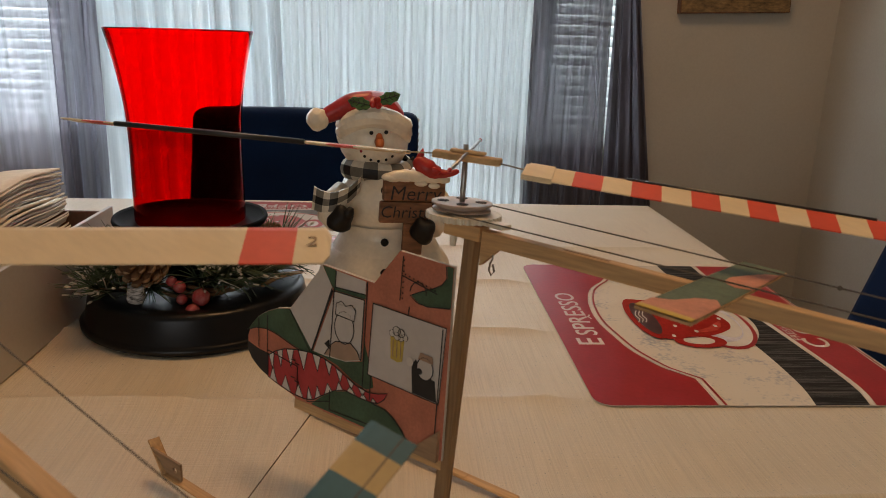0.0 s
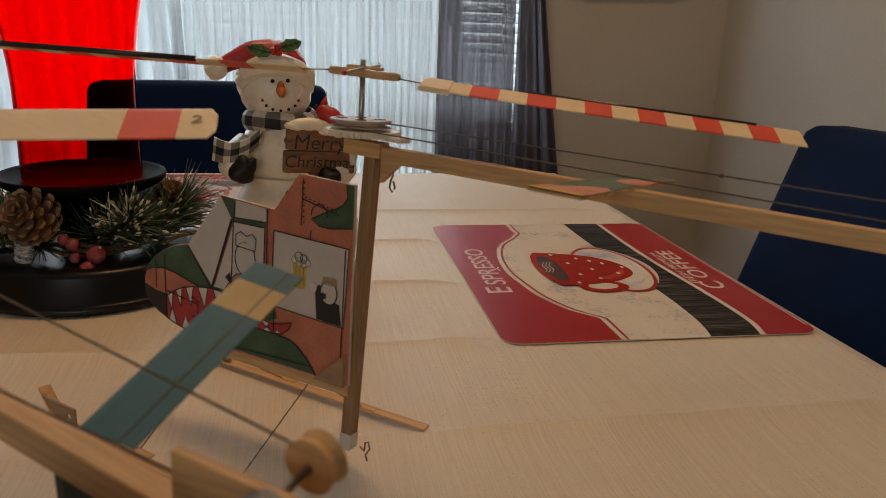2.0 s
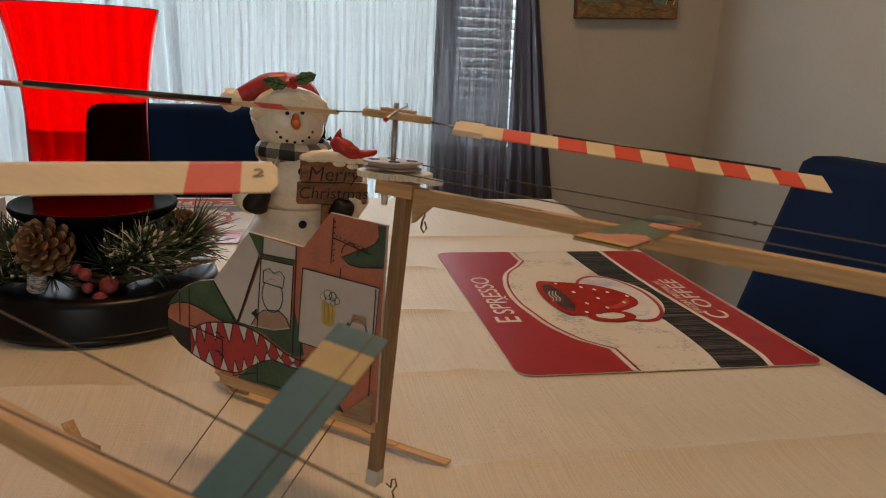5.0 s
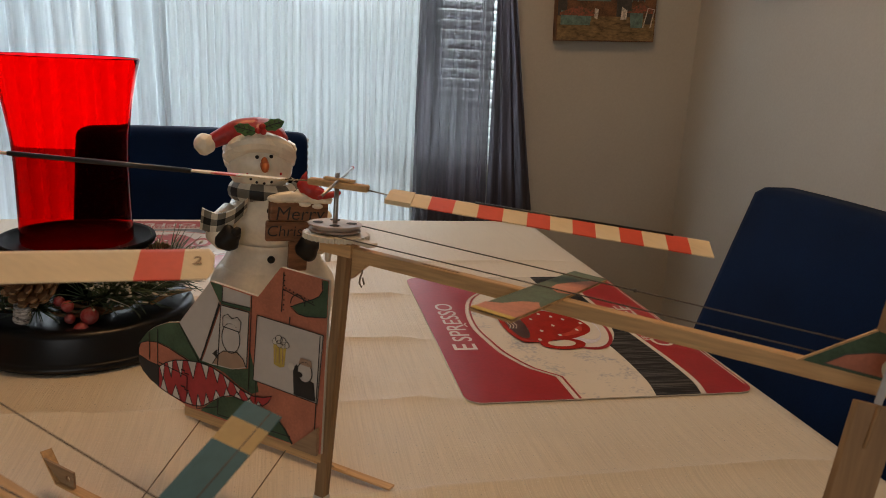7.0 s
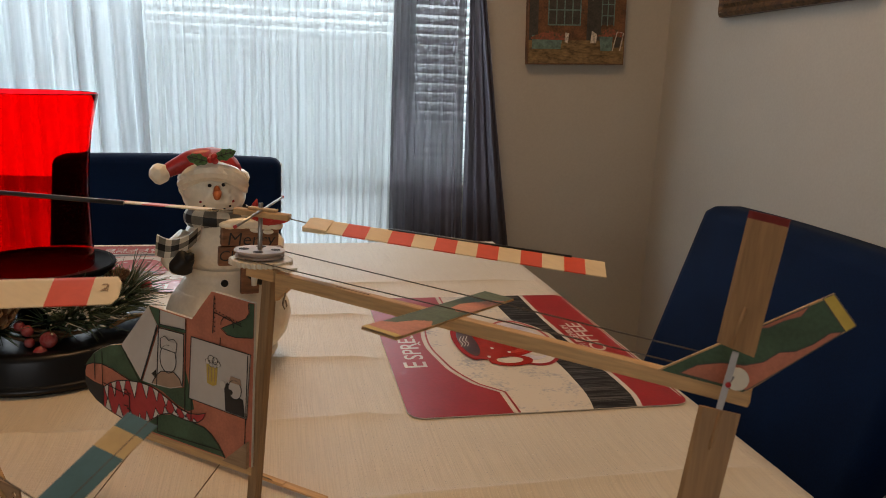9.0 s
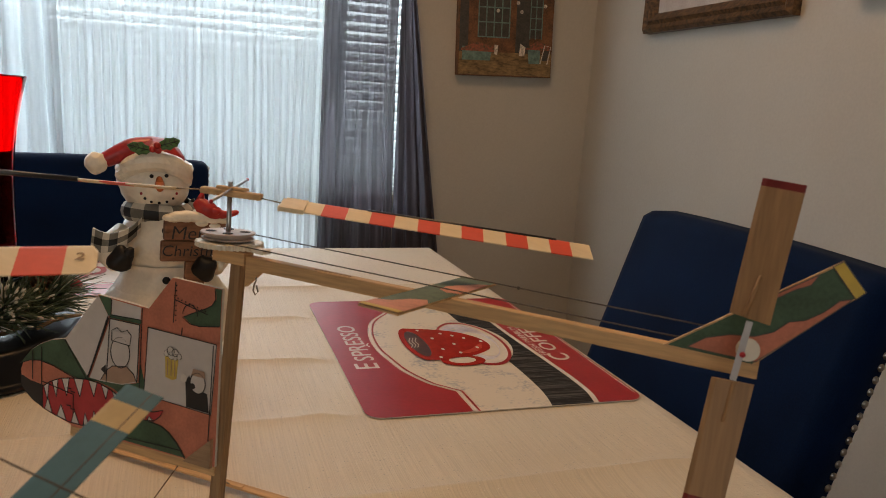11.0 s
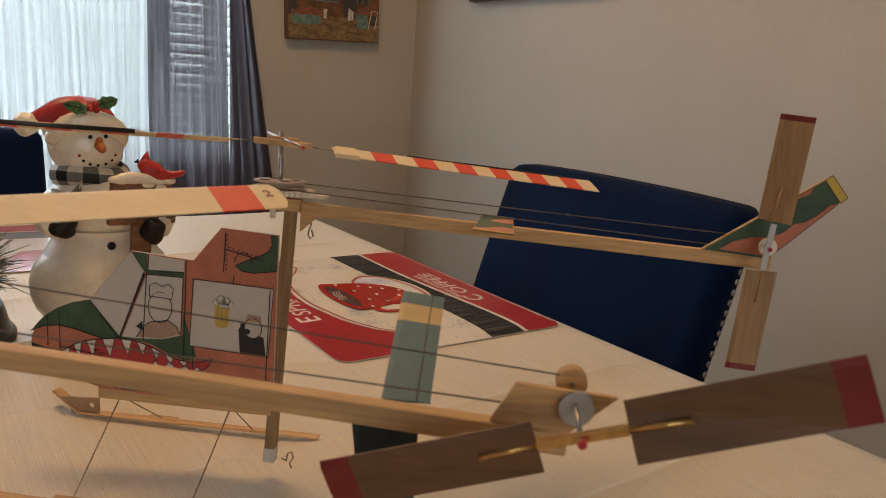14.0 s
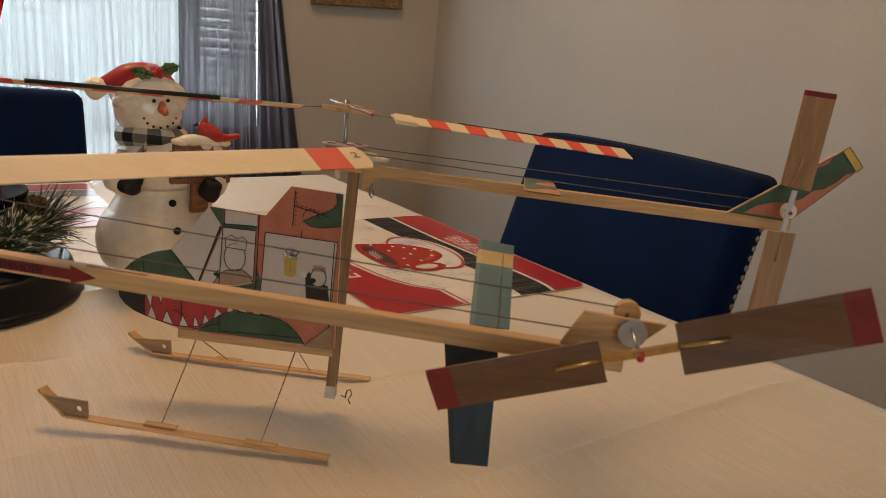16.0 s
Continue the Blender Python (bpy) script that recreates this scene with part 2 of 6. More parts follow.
def cloth_material():
    """Cream damask with slubs along both ways and scattered gold glints."""
    m = material("cream_cloth", (0.67, 0.592, 0.455), rough=0.5, vary=0.05, scale=6, fine=900, bump=0.0)
    nt = m.node_tree
    b = nt.nodes["Principled BSDF"]
    co = next(n for n in nt.nodes if n.bl_idname == "ShaderNodeTexCoord")
    b.inputs["Sheen Weight"].default_value, b.inputs["Sheen Roughness"].default_value = 0.35, 0.35
    heights = []
    for stretch in ((30, 900, 1), (900, 14, 1)):
        mp = nt.nodes.new("ShaderNodeMapping")
        mp.inputs["Scale"].default_value = stretch
        t = nt.nodes.new("ShaderNodeTexNoise")
        t.inputs["Scale"].default_value, t.inputs["Detail"].default_value = 1.0, 3
        nt.links.new(co.outputs["Object"], mp.inputs["Vector"])
        nt.links.new(mp.outputs[0], t.inputs["Vector"])
        heights.append(t)
    add = nt.nodes.new("ShaderNodeMath")
    nt.links.new(heights[0].outputs["Fac"], add.inputs[0])
    nt.links.new(heights[1].outputs["Fac"], add.inputs[1])
    bp = nt.nodes.new("ShaderNodeBump")
    bp.inputs["Strength"].default_value, bp.inputs["Distance"].default_value = 0.5, 0.0010
    nt.links.new(add.outputs[0], bp.inputs["Height"])
    nt.links.new(bp.outputs[0], b.inputs["Normal"])
    vo = nt.nodes.new("ShaderNodeTexVoronoi")
    vo.inputs["Scale"].default_value = 330
    nt.links.new(co.outputs["Object"], vo.inputs["Vector"])
    near = nt.nodes.new("ShaderNodeMath")
    near.operation, near.inputs[1].default_value = "LESS_THAN", 0.20
    nt.links.new(vo.outputs["Distance"], near.inputs[0])
    pick = nt.nodes.new("ShaderNodeSeparateColor")
    nt.links.new(vo.outputs["Color"], pick.inputs[0])
    some = nt.nodes.new("ShaderNodeMath")
    some.operation, some.inputs[1].default_value = "GREATER_THAN", 0.50
    nt.links.new(pick.outputs[0], some.inputs[0])
    spots = nt.nodes.new("ShaderNodeMath")
    spots.operation = "MULTIPLY"
    nt.links.new(near.outputs[0], spots.inputs[0])
    nt.links.new(some.outputs[0], spots.inputs[1])
    old = b.inputs["Base Color"].links[0].from_socket
    mix = nt.nodes.new("ShaderNodeMix")
    mix.data_type = "RGBA"
    nt.links.new(spots.outputs[0], mix.inputs[0])
    nt.links.new(old, mix.inputs[6])
    mix.inputs[7].default_value = (1.0, 0.93, 0.80, 1)
    slub = nt.nodes.new("ShaderNodeMapRange")
    slub.inputs["From Min"].default_value, slub.inputs["From Max"].default_value = 0.30, 0.62
    slub.inputs["To Min"].default_value, slub.inputs["To Max"].default_value = 0.90, 1.03
    nt.links.new(heights[1].outputs["Fac"], slub.inputs["Value"])
    dye = nt.nodes.new("ShaderNodeVectorMath")
    dye.operation = "SCALE"
    nt.links.new(old, dye.inputs[0])
    nt.links.new(slub.outputs[0], dye.inputs["Scale"])
    nt.links.new(dye.outputs[0], mix.inputs[6])
    nt.links.new(mix.outputs[2], b.inputs["Base Color"])
    ro = nt.nodes.new("ShaderNodeMapRange")
    ro.inputs["To Min"].default_value, ro.inputs["To Max"].default_value = 0.45, 0.12
    nt.links.new(spots.outputs[0], ro.inputs["Value"])
    nt.links.new(ro.outputs[0], b.inputs["Roughness"])
    # each gold thread end lies at a slant of its own
    shine = nt.nodes.new("ShaderNodeMapRange")
    shine.inputs["To Min"].default_value, shine.inputs["To Max"].default_value = 0.5, 1.0
    nt.links.new(spots.outputs[0], shine.inputs["Value"])
    nt.links.new(shine.outputs[0], b.inputs["Specular IOR Level"])
    nt.links.new(spots.outputs[0], b.inputs["Coat Weight"])
    slant = nt.nodes.new("ShaderNodeVectorMath")
    slant.operation, slant.inputs[1].default_value = "SUBTRACT", (0.5, 0.5, 0.5)
    nt.links.new(vo.outputs["Color"], slant.inputs[0])
    some_of = nt.nodes.new("ShaderNodeVectorMath")
    some_of.operation = "SCALE"
    nt.links.new(slant.outputs[0], some_of.inputs[0])
    nt.links.new(spots.outputs[0], some_of.inputs["Scale"])
    turned = nt.nodes.new("ShaderNodeVectorMath")
    nt.links.new(bp.outputs[0], turned.inputs[0])
    nt.links.new(some_of.outputs[0], turned.inputs[1])
    unit = nt.nodes.new("ShaderNodeVectorMath")
    unit.operation = "NORMALIZE"
    nt.links.new(turned.outputs[0], unit.inputs[0])
    nt.links.new(unit.outputs[0], b.inputs["Normal"])
    nt.links.new(unit.outputs[0], b.inputs["Coat Normal"])
    b.inputs["Coat IOR"].default_value, b.inputs["Coat Roughness"].default_value = 2.6, 0.15
    return m


def sheer_material(name, color, clear, fold=0.85):
    """Voile: light goes through the gaps and is scattered by the threads."""
    m = bpy.data.materials.new(name)
    m.use_nodes = True
    nt = m.node_tree
    nt.nodes.remove(nt.nodes["Principled BSDF"])
    out = nt.nodes["Material Output"]
    tr, di, tp = (nt.nodes.new("ShaderNodeBsdf" + k) for k in ("Translucent", "Diffuse", "Transparent"))
    co = nt.nodes.new("ShaderNodeTexCoord")
    t = nt.nodes.new("ShaderNodeTexNoise")
    t.inputs["Scale"].default_value, t.inputs["Detail"].default_value = 9, 5
    mp = nt.nodes.new("ShaderNodeMapping")
    mp.inputs["Scale"].default_value = (6, 6, 0.5)
    nt.links.new(co.outputs["Object"], mp.inputs["Vector"])
    nt.links.new(mp.outputs[0], t.inputs["Vector"])
    ramp = nt.nodes.new("ShaderNodeValToRGB")
    ramp.color_ramp.elements[0].position, ramp.color_ramp.elements[1].position = 0.3, 0.7
    ramp.color_ramp.elements[0].color = (*(c * fold for c in color), 1)
    ramp.color_ramp.elements[1].color = (*color, 1)
    nt.links.new(t.outputs["Fac"], ramp.inputs[0])
    fine = nt.nodes.new("ShaderNodeTexNoise")
    fine.inputs["Scale"].default_value, fine.inputs["Detail"].default_value = 1.0, 3
    mf = nt.nodes.new("ShaderNodeMapping")
    mf.inputs["Scale"].default_value = (150, 150, 1.2)
    nt.links.new(co.outputs["Object"], mf.inputs["Vector"])
    nt.links.new(mf.outputs[0], fine.inputs["Vector"])
    thread = nt.nodes.new("ShaderNodeMapRange")
    thread.inputs["From Min"].default_value, thread.inputs["From Max"].default_value = 0.3, 0.7
    thread.inputs["To Min"].default_value, thread.inputs["To Max"].default_value = 0.88, 1.0
    nt.links.new(fine.outputs["Fac"], thread.inputs["Value"])
    tint = nt.nodes.new("ShaderNodeVectorMath")
    tint.operation = "SCALE"
    nt.links.new(ramp.outputs[0], tint.inputs[0])
    nt.links.new(thread.outputs[0], tint.inputs["Scale"])
    for s in (tr, di):
        nt.links.new(tint.outputs[0], s.inputs["Color"])
    body = nt.nodes.new("ShaderNodeMixShader")
    body.inputs[0].default_value = 0.4
    nt.links.new(tr.outputs[0], body.inputs[1])
    nt.links.new(di.outputs[0], body.inputs[2])
    mix = nt.nodes.new("ShaderNodeMixShader")
    gap = nt.nodes.new("ShaderNodeMapRange")
    gap.inputs["To Min"].default_value, gap.inputs["To Max"].default_value = clear * 0.8, clear * 1.2
    nt.links.new(t.outputs["Fac"], gap.inputs["Value"])
    nt.links.new(gap.outputs[0], mix.inputs[0])
    nt.links.new(body.outputs[0], mix.inputs[1])
    nt.links.new(tp.outputs[0], mix.inputs[2])
    nt.links.new(mix.outputs[0], out.inputs["Surface"])
    return m


def glass_material(name, color, rough=0.01, ior=1.46):
    m = bpy.data.materials.new(name)
    m.use_nodes = True
    b = m.node_tree.nodes["Principled BSDF"]
    b.inputs["Base Color"].default_value = (*color, 1)
    b.inputs["Roughness"].default_value = rough
    b.inputs["Transmission Weight"].default_value = 1.0
    b.inputs["IOR"].default_value = ior
    return m


WALL = material("wall_paint", (0.49, 0.458, 0.402), rough=0.85, vary=0.04, scale=3, fine=170, bump=0.22)
CEIL = material("ceiling_paint", (0.75, 0.73, 0.69), rough=0.9, vary=0.03, scale=3, fine=200)
FLOOR = material("brown_floor", (0.20, 0.13, 0.08), rough=0.45, vary=0.25, scale=4, fine=60, stretch=(1, 8, 1))
TRIM = material("white_trim", (0.72, 0.71, 0.68), rough=0.5, vary=0.03)
GROUND = material("pale_ground", (0.30, 0.29, 0.27), rough=0.9, vary=0.1, scale=2)
SLAT = material("blind_slat", (0.80, 0.81, 0.80), rough=0.5, vary=0.03)
glow = SLAT.node_tree
vinyl, share = glow.nodes.new("ShaderNodeBsdfTranslucent"), glow.nodes.new("ShaderNodeMixShader")
vinyl.inputs["Color"].default_value, share.inputs[0].default_value = (0.80, 0.84, 0.86, 1), 0.42
glow.links.new(glow.nodes["Principled BSDF"].outputs[0], share.inputs[1])
glow.links.new(vinyl.outputs[0], share.inputs[2])
glow.links.new(share.outputs[0], glow.nodes["Material Output"].inputs["Surface"])
SHEER = sheer_material("white_voile", (0.58, 0.615, 0.63), 0.09, 0.96)
FROSTED_PANE = sheer_material("frosted_pane", (0.85, 0.88, 0.90), 0.60, 0.95)
SHEER2 = sheer_material("white_voile_dense", (0.64, 0.68, 0.71), 0.06, 0.94)
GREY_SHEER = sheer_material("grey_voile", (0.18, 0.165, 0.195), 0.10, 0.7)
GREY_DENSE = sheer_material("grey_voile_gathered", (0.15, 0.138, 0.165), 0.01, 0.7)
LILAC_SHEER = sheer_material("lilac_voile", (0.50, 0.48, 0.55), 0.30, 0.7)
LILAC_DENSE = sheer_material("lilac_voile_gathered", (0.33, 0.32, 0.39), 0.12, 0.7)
CLOTH = cloth_material()
TABLE = material("dark_table_wood", (0.09, 0.05, 0.03), rough=0.4, vary=0.2, stretch=(1, 8, 1))
VELVET = material("navy_velvet", (0.0008, 0.0100, 0.044), rough=0.8, vary=0.2, scale=7, fine=500, bump=0.1, sheen=0.02, spec=0.08)
NAIL = material("nickel_nail", (0.42, 0.39, 0.36), rough=0.30, metal=1.0, vary=0.1)
LEG = material("dark_leg_wood", (0.03, 0.02, 0.015), rough=0.35, vary=0.2)
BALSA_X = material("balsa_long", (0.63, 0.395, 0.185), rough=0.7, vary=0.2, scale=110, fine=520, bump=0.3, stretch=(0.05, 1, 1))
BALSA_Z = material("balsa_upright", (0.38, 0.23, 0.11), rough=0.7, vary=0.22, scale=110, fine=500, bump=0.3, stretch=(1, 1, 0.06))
PLY = material("thin_ply", (0.40, 0.26, 0.15), rough=0.6, vary=0.2, scale=90, fine=500, bump=0.25, stretch=(0.08, 1, 1))
BLADE = material("blade_wood", (0.38, 0.215, 0.098), rough=0.55, vary=0.14, scale=130, fine=520, bump=0.2, stretch=(1, 1, 0.05))
BLADE_BROWN = material("brown_blade_wood", (0.155, 0.074, 0.031), rough=0.55, vary=0.16, scale=130, fine=520, bump=0.2, stretch=(0.05, 1, 1))
BLADE_RED = material("dark_red_tip", (0.20, 0.014, 0.012), rough=0.5, vary=0.12, scale=80)
CREAM_BLADE = material("cream_blade", (0.78, 0.63, 0.40), rough=0.55, vary=0.05, scale=60, fine=400, stretch=(0.15, 1, 1))
RED_STRIPE = material("orange_red_stripe", (0.72, 0.075, 0.035), rough=0.5, vary=0.06, scale=60)
CARBON = material("black_rod", (0.012, 0.012, 0.013), rough=0.35, vary=0.1)
THREAD = material("drive_thread", (0.12, 0.10, 0.08), rough=0.7, vary=0.2)
STEEL = material("steel_wire", (0.42, 0.41, 0.40), rough=0.3, metal=1.0, vary=0.1, scale=200)
DARK_STEEL = material("dull_wire", (0.30, 0.25, 0.18), rough=0.4, metal=1.0, vary=0.15, scale=200)
BRASS = material("worn_brass", (0.70, 0.44, 0.17), rough=0.32, metal=1.0, vary=0.12, scale=200)
CLEAR = material("frosted_plastic", (0.46, 0.45, 0.45), rough=0.35, vary=0.08)
NYLON = material("white_nylon", (0.74, 0.67, 0.54), rough=0.45, vary=0.05)
PULLEY = material("pulley_card", (0.46, 0.36, 0.29), rough=0.5, vary=0.08, scale=120)
HOLE = material("pulley_hole_dark", (0.02, 0.017, 0.015), rough=0.8)
MATCH = material("red_bead", (0.45, 0.02, 0.03), rough=0.4)
PAPER = material("white_collar_paper", (0.66, 0.62, 0.54), rough=0.8, vary=0.05)
SALMON = material("salmon_crayon", (0.54, 0.19, 0.115), rough=0.7, vary=0.12, scale=60, fine=500)
GREEN = material("green_crayon", (0.062, 0.118, 0.066), rough=0.7, vary=0.18, scale=60, fine=500)
# lit copies of the two crayons: overhead light on the stabiliser, put into colour
LIT_SALMON = material("lit_salmon_crayon", (0.60, 0.25, 0.155), rough=0.7, vary=0.14, scale=60, fine=500)
LIT_GREEN = material("lit_green_crayon", (0.115, 0.165, 0.105), rough=0.7, vary=0.2, scale=60, fine=500)
PANE = material("pencil_grey_pane", (0.58, 0.54, 0.50), rough=0.7, vary=0.04, scale=40)
MOUTH = material("mouth_red", (0.46, 0.045, 0.047), rough=0.65, vary=0.1, scale=80)
TOOTH = material("tooth_white", (0.66, 0.62, 0.56), rough=0.7, vary=0.04)
INK = material("black_ink", (0.018, 0.018, 0.02), rough=0.6, vary=0.1)
BEER = material("mug_yellow", (0.60, 0.44, 0.09), rough=0.6, vary=0.1, scale=150)
TAN = material("coat_tan", (0.40, 0.27, 0.19), rough=0.7, vary=0.08, scale=80)
YELLOW = material("yellow_tip", (0.62, 0.44, 0.07), rough=0.6, vary=0.08, scale=80)
TEAL = material("teal_tissue", (0.05, 0.142, 0.175), rough=0.55, vary=0.08, scale=60, fine=300)
TEAL_DARK = material("navy_teal_tissue", (0.013, 0.036, 0.052), rough=0.55, vary=0.1, scale=60, fine=300)
TEAL_CREAM = material("cream_tissue", (0.54, 0.39, 0.17), rough=0.55, vary=0.08, scale=60)
MAT_CREAM = material("mat_cream", (0.66, 0.60, 0.50), rough=0.25, spec=0.55, vary=0.05, scale=24, fine=220, other=(0.36, 0.38, 0.41))
stain = next(n for n in MAT_CREAM.node_tree.nodes if n.bl_idname == "ShaderNodeValToRGB").color_ramp
stain.elements[0].position, stain.elements[1].position = 0.33, 0.47
MAT_RED = material("mat_red", (0.34, 0.018, 0.024), rough=0.3, spec=0.32, vary=0.08, scale=25)
MAT_BLACK = material("mat_black", (0.012, 0.012, 0.013), rough=0.55, spec=0.1, vary=0.3, scale=34, stretch=(0.22, 9, 1), other=(0.10, 0.098, 0.095))
brush = next(n for n in MAT_BLACK.node_tree.nodes if n.bl_idname == "ShaderNodeValToRGB").color_ramp
brush.elements[0].position, brush.elements[1].position = 0.40, 0.50
MAT_WHITE = material("mat_white", (0.72, 0.67, 0.60), rough=0.2, spec=0.35, vary=0.04)
MAT_GREY = material("mat_smudge", (0.34, 0.33, 0.42), rough=0.35, vary=0.2, scale=38, other=(0.66, 0.63, 0.66))
# far mat's print, paled to hold the window's reflection in its colours
FAR_CREAM = material("glossy_cream_sheen", (0.70, 0.66, 0.62), rough=0.14, spec=1.0, vary=0.05, scale=25)
FAR_RED = material("glossy_red_sheen", (0.50, 0.17, 0.18), rough=0.14, spec=1.0, vary=0.08, scale=25)
FAR_GREY = material("glossy_black_sheen", (0.24, 0.24, 0.25), rough=0.14, spec=1.0, vary=0.1, scale=25)
CUP_RED = material("cup_red", (0.36, 0.019, 0.015), rough=0.2, spec=0.35, vary=0.12, scale=40)
CUP_LIGHT = material("cup_light_red", (0.55, 0.06, 0.04), rough=0.2, spec=0.35, vary=0.25, scale=60)
CUP_DARK = material("coffee_brown", (0.07, 0.02, 0.014), rough=0.35, vary=0.3, scale=60)
SNOW = material("carved_white", (0.86, 0.78, 0.63), rough=0.38, coat=0.5, vary=0.06, scale=60, fine=260, bump=0.2)
CORAL = material("hat_red", (0.42, 0.025, 0.028), rough=0.35, vary=0.2, scale=70)
CARROT = material("nose_orange", (0.52, 0.13, 0.025), rough=0.45, vary=0.15, scale=90)
COAL = material("glazed_black", (0.010, 0.009, 0.009), rough=0.5, spec=0.3, vary=0.15)
GREY_CHECK = material("scarf_grey", (0.18, 0.165, 0.13), rough=0.5, vary=0.15, scale=120)
CREAM_CHECK = material("scarf_cream", (0.66, 0.60, 0.48), rough=0.5, vary=0.08, scale=120)
SIGN = material("sign_brown", (0.27, 0.12, 0.055), rough=0.5, vary=0.3, scale=90, stretch=(0.3, 1, 1.5))
HOLLY = material("holly_green", (0.06, 0.15, 0.045), rough=0.4, vary=0.3, scale=150)
CARDINAL = material("bird_red", (0.45, 0.022, 0.018), rough=0.38, vary=0.15, scale=120)
RED_GLASS = glass_material("red_glass", (0.80, 0.006, 0.012), ior=1.08)
BLACK_METAL = material("black_enamel", (0.004, 0.004, 0.005), rough=0.30, spec=0.35, vary=0.2, scale=15, fine=200, bump=0.05)
BLACK_DISH = material("dull_black_enamel", (0.004, 0.004, 0.005), rough=0.6, spec=0.04, vary=0.2, scale=15, bump=0.05)
NEEDLE = material("pine_needle", (0.065, 0.10, 0.05), rough=0.6, vary=0.3, scale=60)
FROST = material("frost_white", (0.56, 0.53, 0.45), rough=0.8, vary=0.1)
CONE = material("pine_cone", (0.16, 0.075, 0.033), rough=0.7, vary=0.3, scale=120)
CONE_TIP = material("pine_cone_tip", (0.34, 0.21, 0.11), rough=0.75, vary=0.35, scale=150)
TWIG = material("twig_bark", (0.22, 0.12, 0.06), rough=0.8, vary=0.3, scale=120)
BERRY = material("frosted_berry", (0.25, 0.02, 0.022), rough=0.5, vary=0.25, scale=200, other=(0.34, 0.10, 0.10))
BIRCH = material("birch_bark", (0.60, 0.62, 0.64), rough=0.7, vary=0.1, scale=160, stretch=(1, 1, 3.5), other=(0.03, 0.03, 0.035), fine=400, bump=0.4)
BARE = material("bare_twig", (0.36, 0.20, 0.09), rough=0.7, vary=0.25, scale=150)
NAPKIN = material("napkin_paper", (0.82, 0.78, 0.70), rough=0.85, vary=0.06, scale=40, fine=400)
FROSTED = material("satin_grey_box", (0.46, 0.43, 0.39), rough=0.32, vary=0.05, scale=10, metal=0.0, spec=0.6)
BOX_WOOD = material("box_brown", (0.16, 0.08, 0.045), rough=0.5, vary=0.2, stretch=(1, 0.2, 1), scale=60)
BRONZE = material("bronze_frame", (0.15, 0.078, 0.030), rough=0.4, vary=0.4, scale=60, metal=0.3, bump=0.5, fine=120)
SILVER = material("silver_frame", (0.45, 0.43, 0.40), rough=0.4, vary=0.1)
P_WALL = material("painted_ochre", (0.19, 0.082, 0.032), rough=0.6, vary=0.35, scale=30)
P_GROUND = material("painted_path", (0.274, 0.174, 0.069), rough=0.6, vary=0.35, scale=50, stretch=(0.4, 1, 2.5))
P_TEAL = material("painted_teal", (0.15, 0.25, 0.215), rough=0.6, vary=0.25, scale=70)
P_DARK = material("painted_dark", (0.025, 0.024, 0.022), rough=0.6, vary=0.4, scale=50, other=(0.07, 0.06, 0.05))
P_RED = material("painted_red", (0.28, 0.014, 0.018), rough=0.6, vary=0.3, scale=50)
P_FLOWER = material("painted_flowers", (0.30, 0.075, 0.04), rough=0.6, vary=0.5, scale=150, other=(0.05, 0.06, 0.03))
P_PALE = material("painted_pale", (0.46, 0.41, 0.36), rough=0.6, vary=0.2, scale=30, other=(0.40, 0.33, 0.29))
P_WHITE = material("painted_white", (0.680, 0.612, 0.510), rough=0.6, vary=0.3, scale=100)


# ---- structure ----
def setting(name, geo, mats, label, category):
    return solid(name, geo, mats, label, category, kind="structure")


WX0, WX1, WZ0, WZ1 = -1.65, 0.696, 0.755, 2.15
setting("floor", Geo().box(-2.6, 1.44, -2.6, 2.40, -0.1, 0.0), FLOOR, "brown wooden floor of a dining room", "floor")
setting("ceiling", Geo().box(-2.6, 1.44, -2.6, 2.40, 2.45, 2.55), CEIL, "plain off-white ceiling", "ceiling")
g = Geo()
g.box(WX1, 1.29, 2.25, 2.40, 0.0, 2.45)
g.box(-2.45, WX0, 2.25, 2.40, 0.0, 2.45)
g.box(WX0, -0.80, 2.25, 2.40, 0.0, WZ0).box(0.44, WX1, 2.25, 2.40, 0.0, WZ0)
g.box(-0.80, 0.44, 2.25, 2.40, 0.0, 0.32).box(-0.80, 0.44, 2.25, 2.40, WZ0 - 0.035, WZ0)
g.box(WX0, WX1, 2.25, 2.40, WZ1, 2.45)
setting("wall_north", g, WALL, "beige painted wall with a wide window opening", "wall")
setting("wall_east", Geo().box(1.29, 1.44, -2.45, 2.40, 0.0, 2.45), WALL, "plain beige painted wall hung with pictures", "wall")
# the gap in this unseen wall is made up to hold the fill lamp
g = Geo()
g.box(-2.45, -1.4, -2.60, -2.45, 0.0, 2.45).box(0.2, 1.44, -2.60, -2.45, 0.0, 2.45)
g.box(-1.4, 0.2, -2.60, -2.45, 0.0, 0.8).box(-1.4, 0.2, -2.60, -2.45, 2.1, 2.45)
setting("wall_south", g, WALL, "plain beige painted wall with an unseen opening added for fill light", "wall")
setting("wall_west", Geo().box(-2.60, -2.45, -2.60, 2.40, 0.0, 2.45), WALL, "plain beige painted wall", "wall")
g = Geo()
g.box(WX1, 1.29, 2.236, 2.249, 0.0, 0.10, 0.003)
g.box(1.276, 1.289, -2.4, 2.236, 0.0, 0.10, 0.003)
setting("baseboard", g, TRIM, "white painted baseboard", "baseboard")
setting("ground", Geo().box(-40, 40, 2.6, 80, -0.7, -0.6), GROUND, "pale open ground outside the window", "ground")

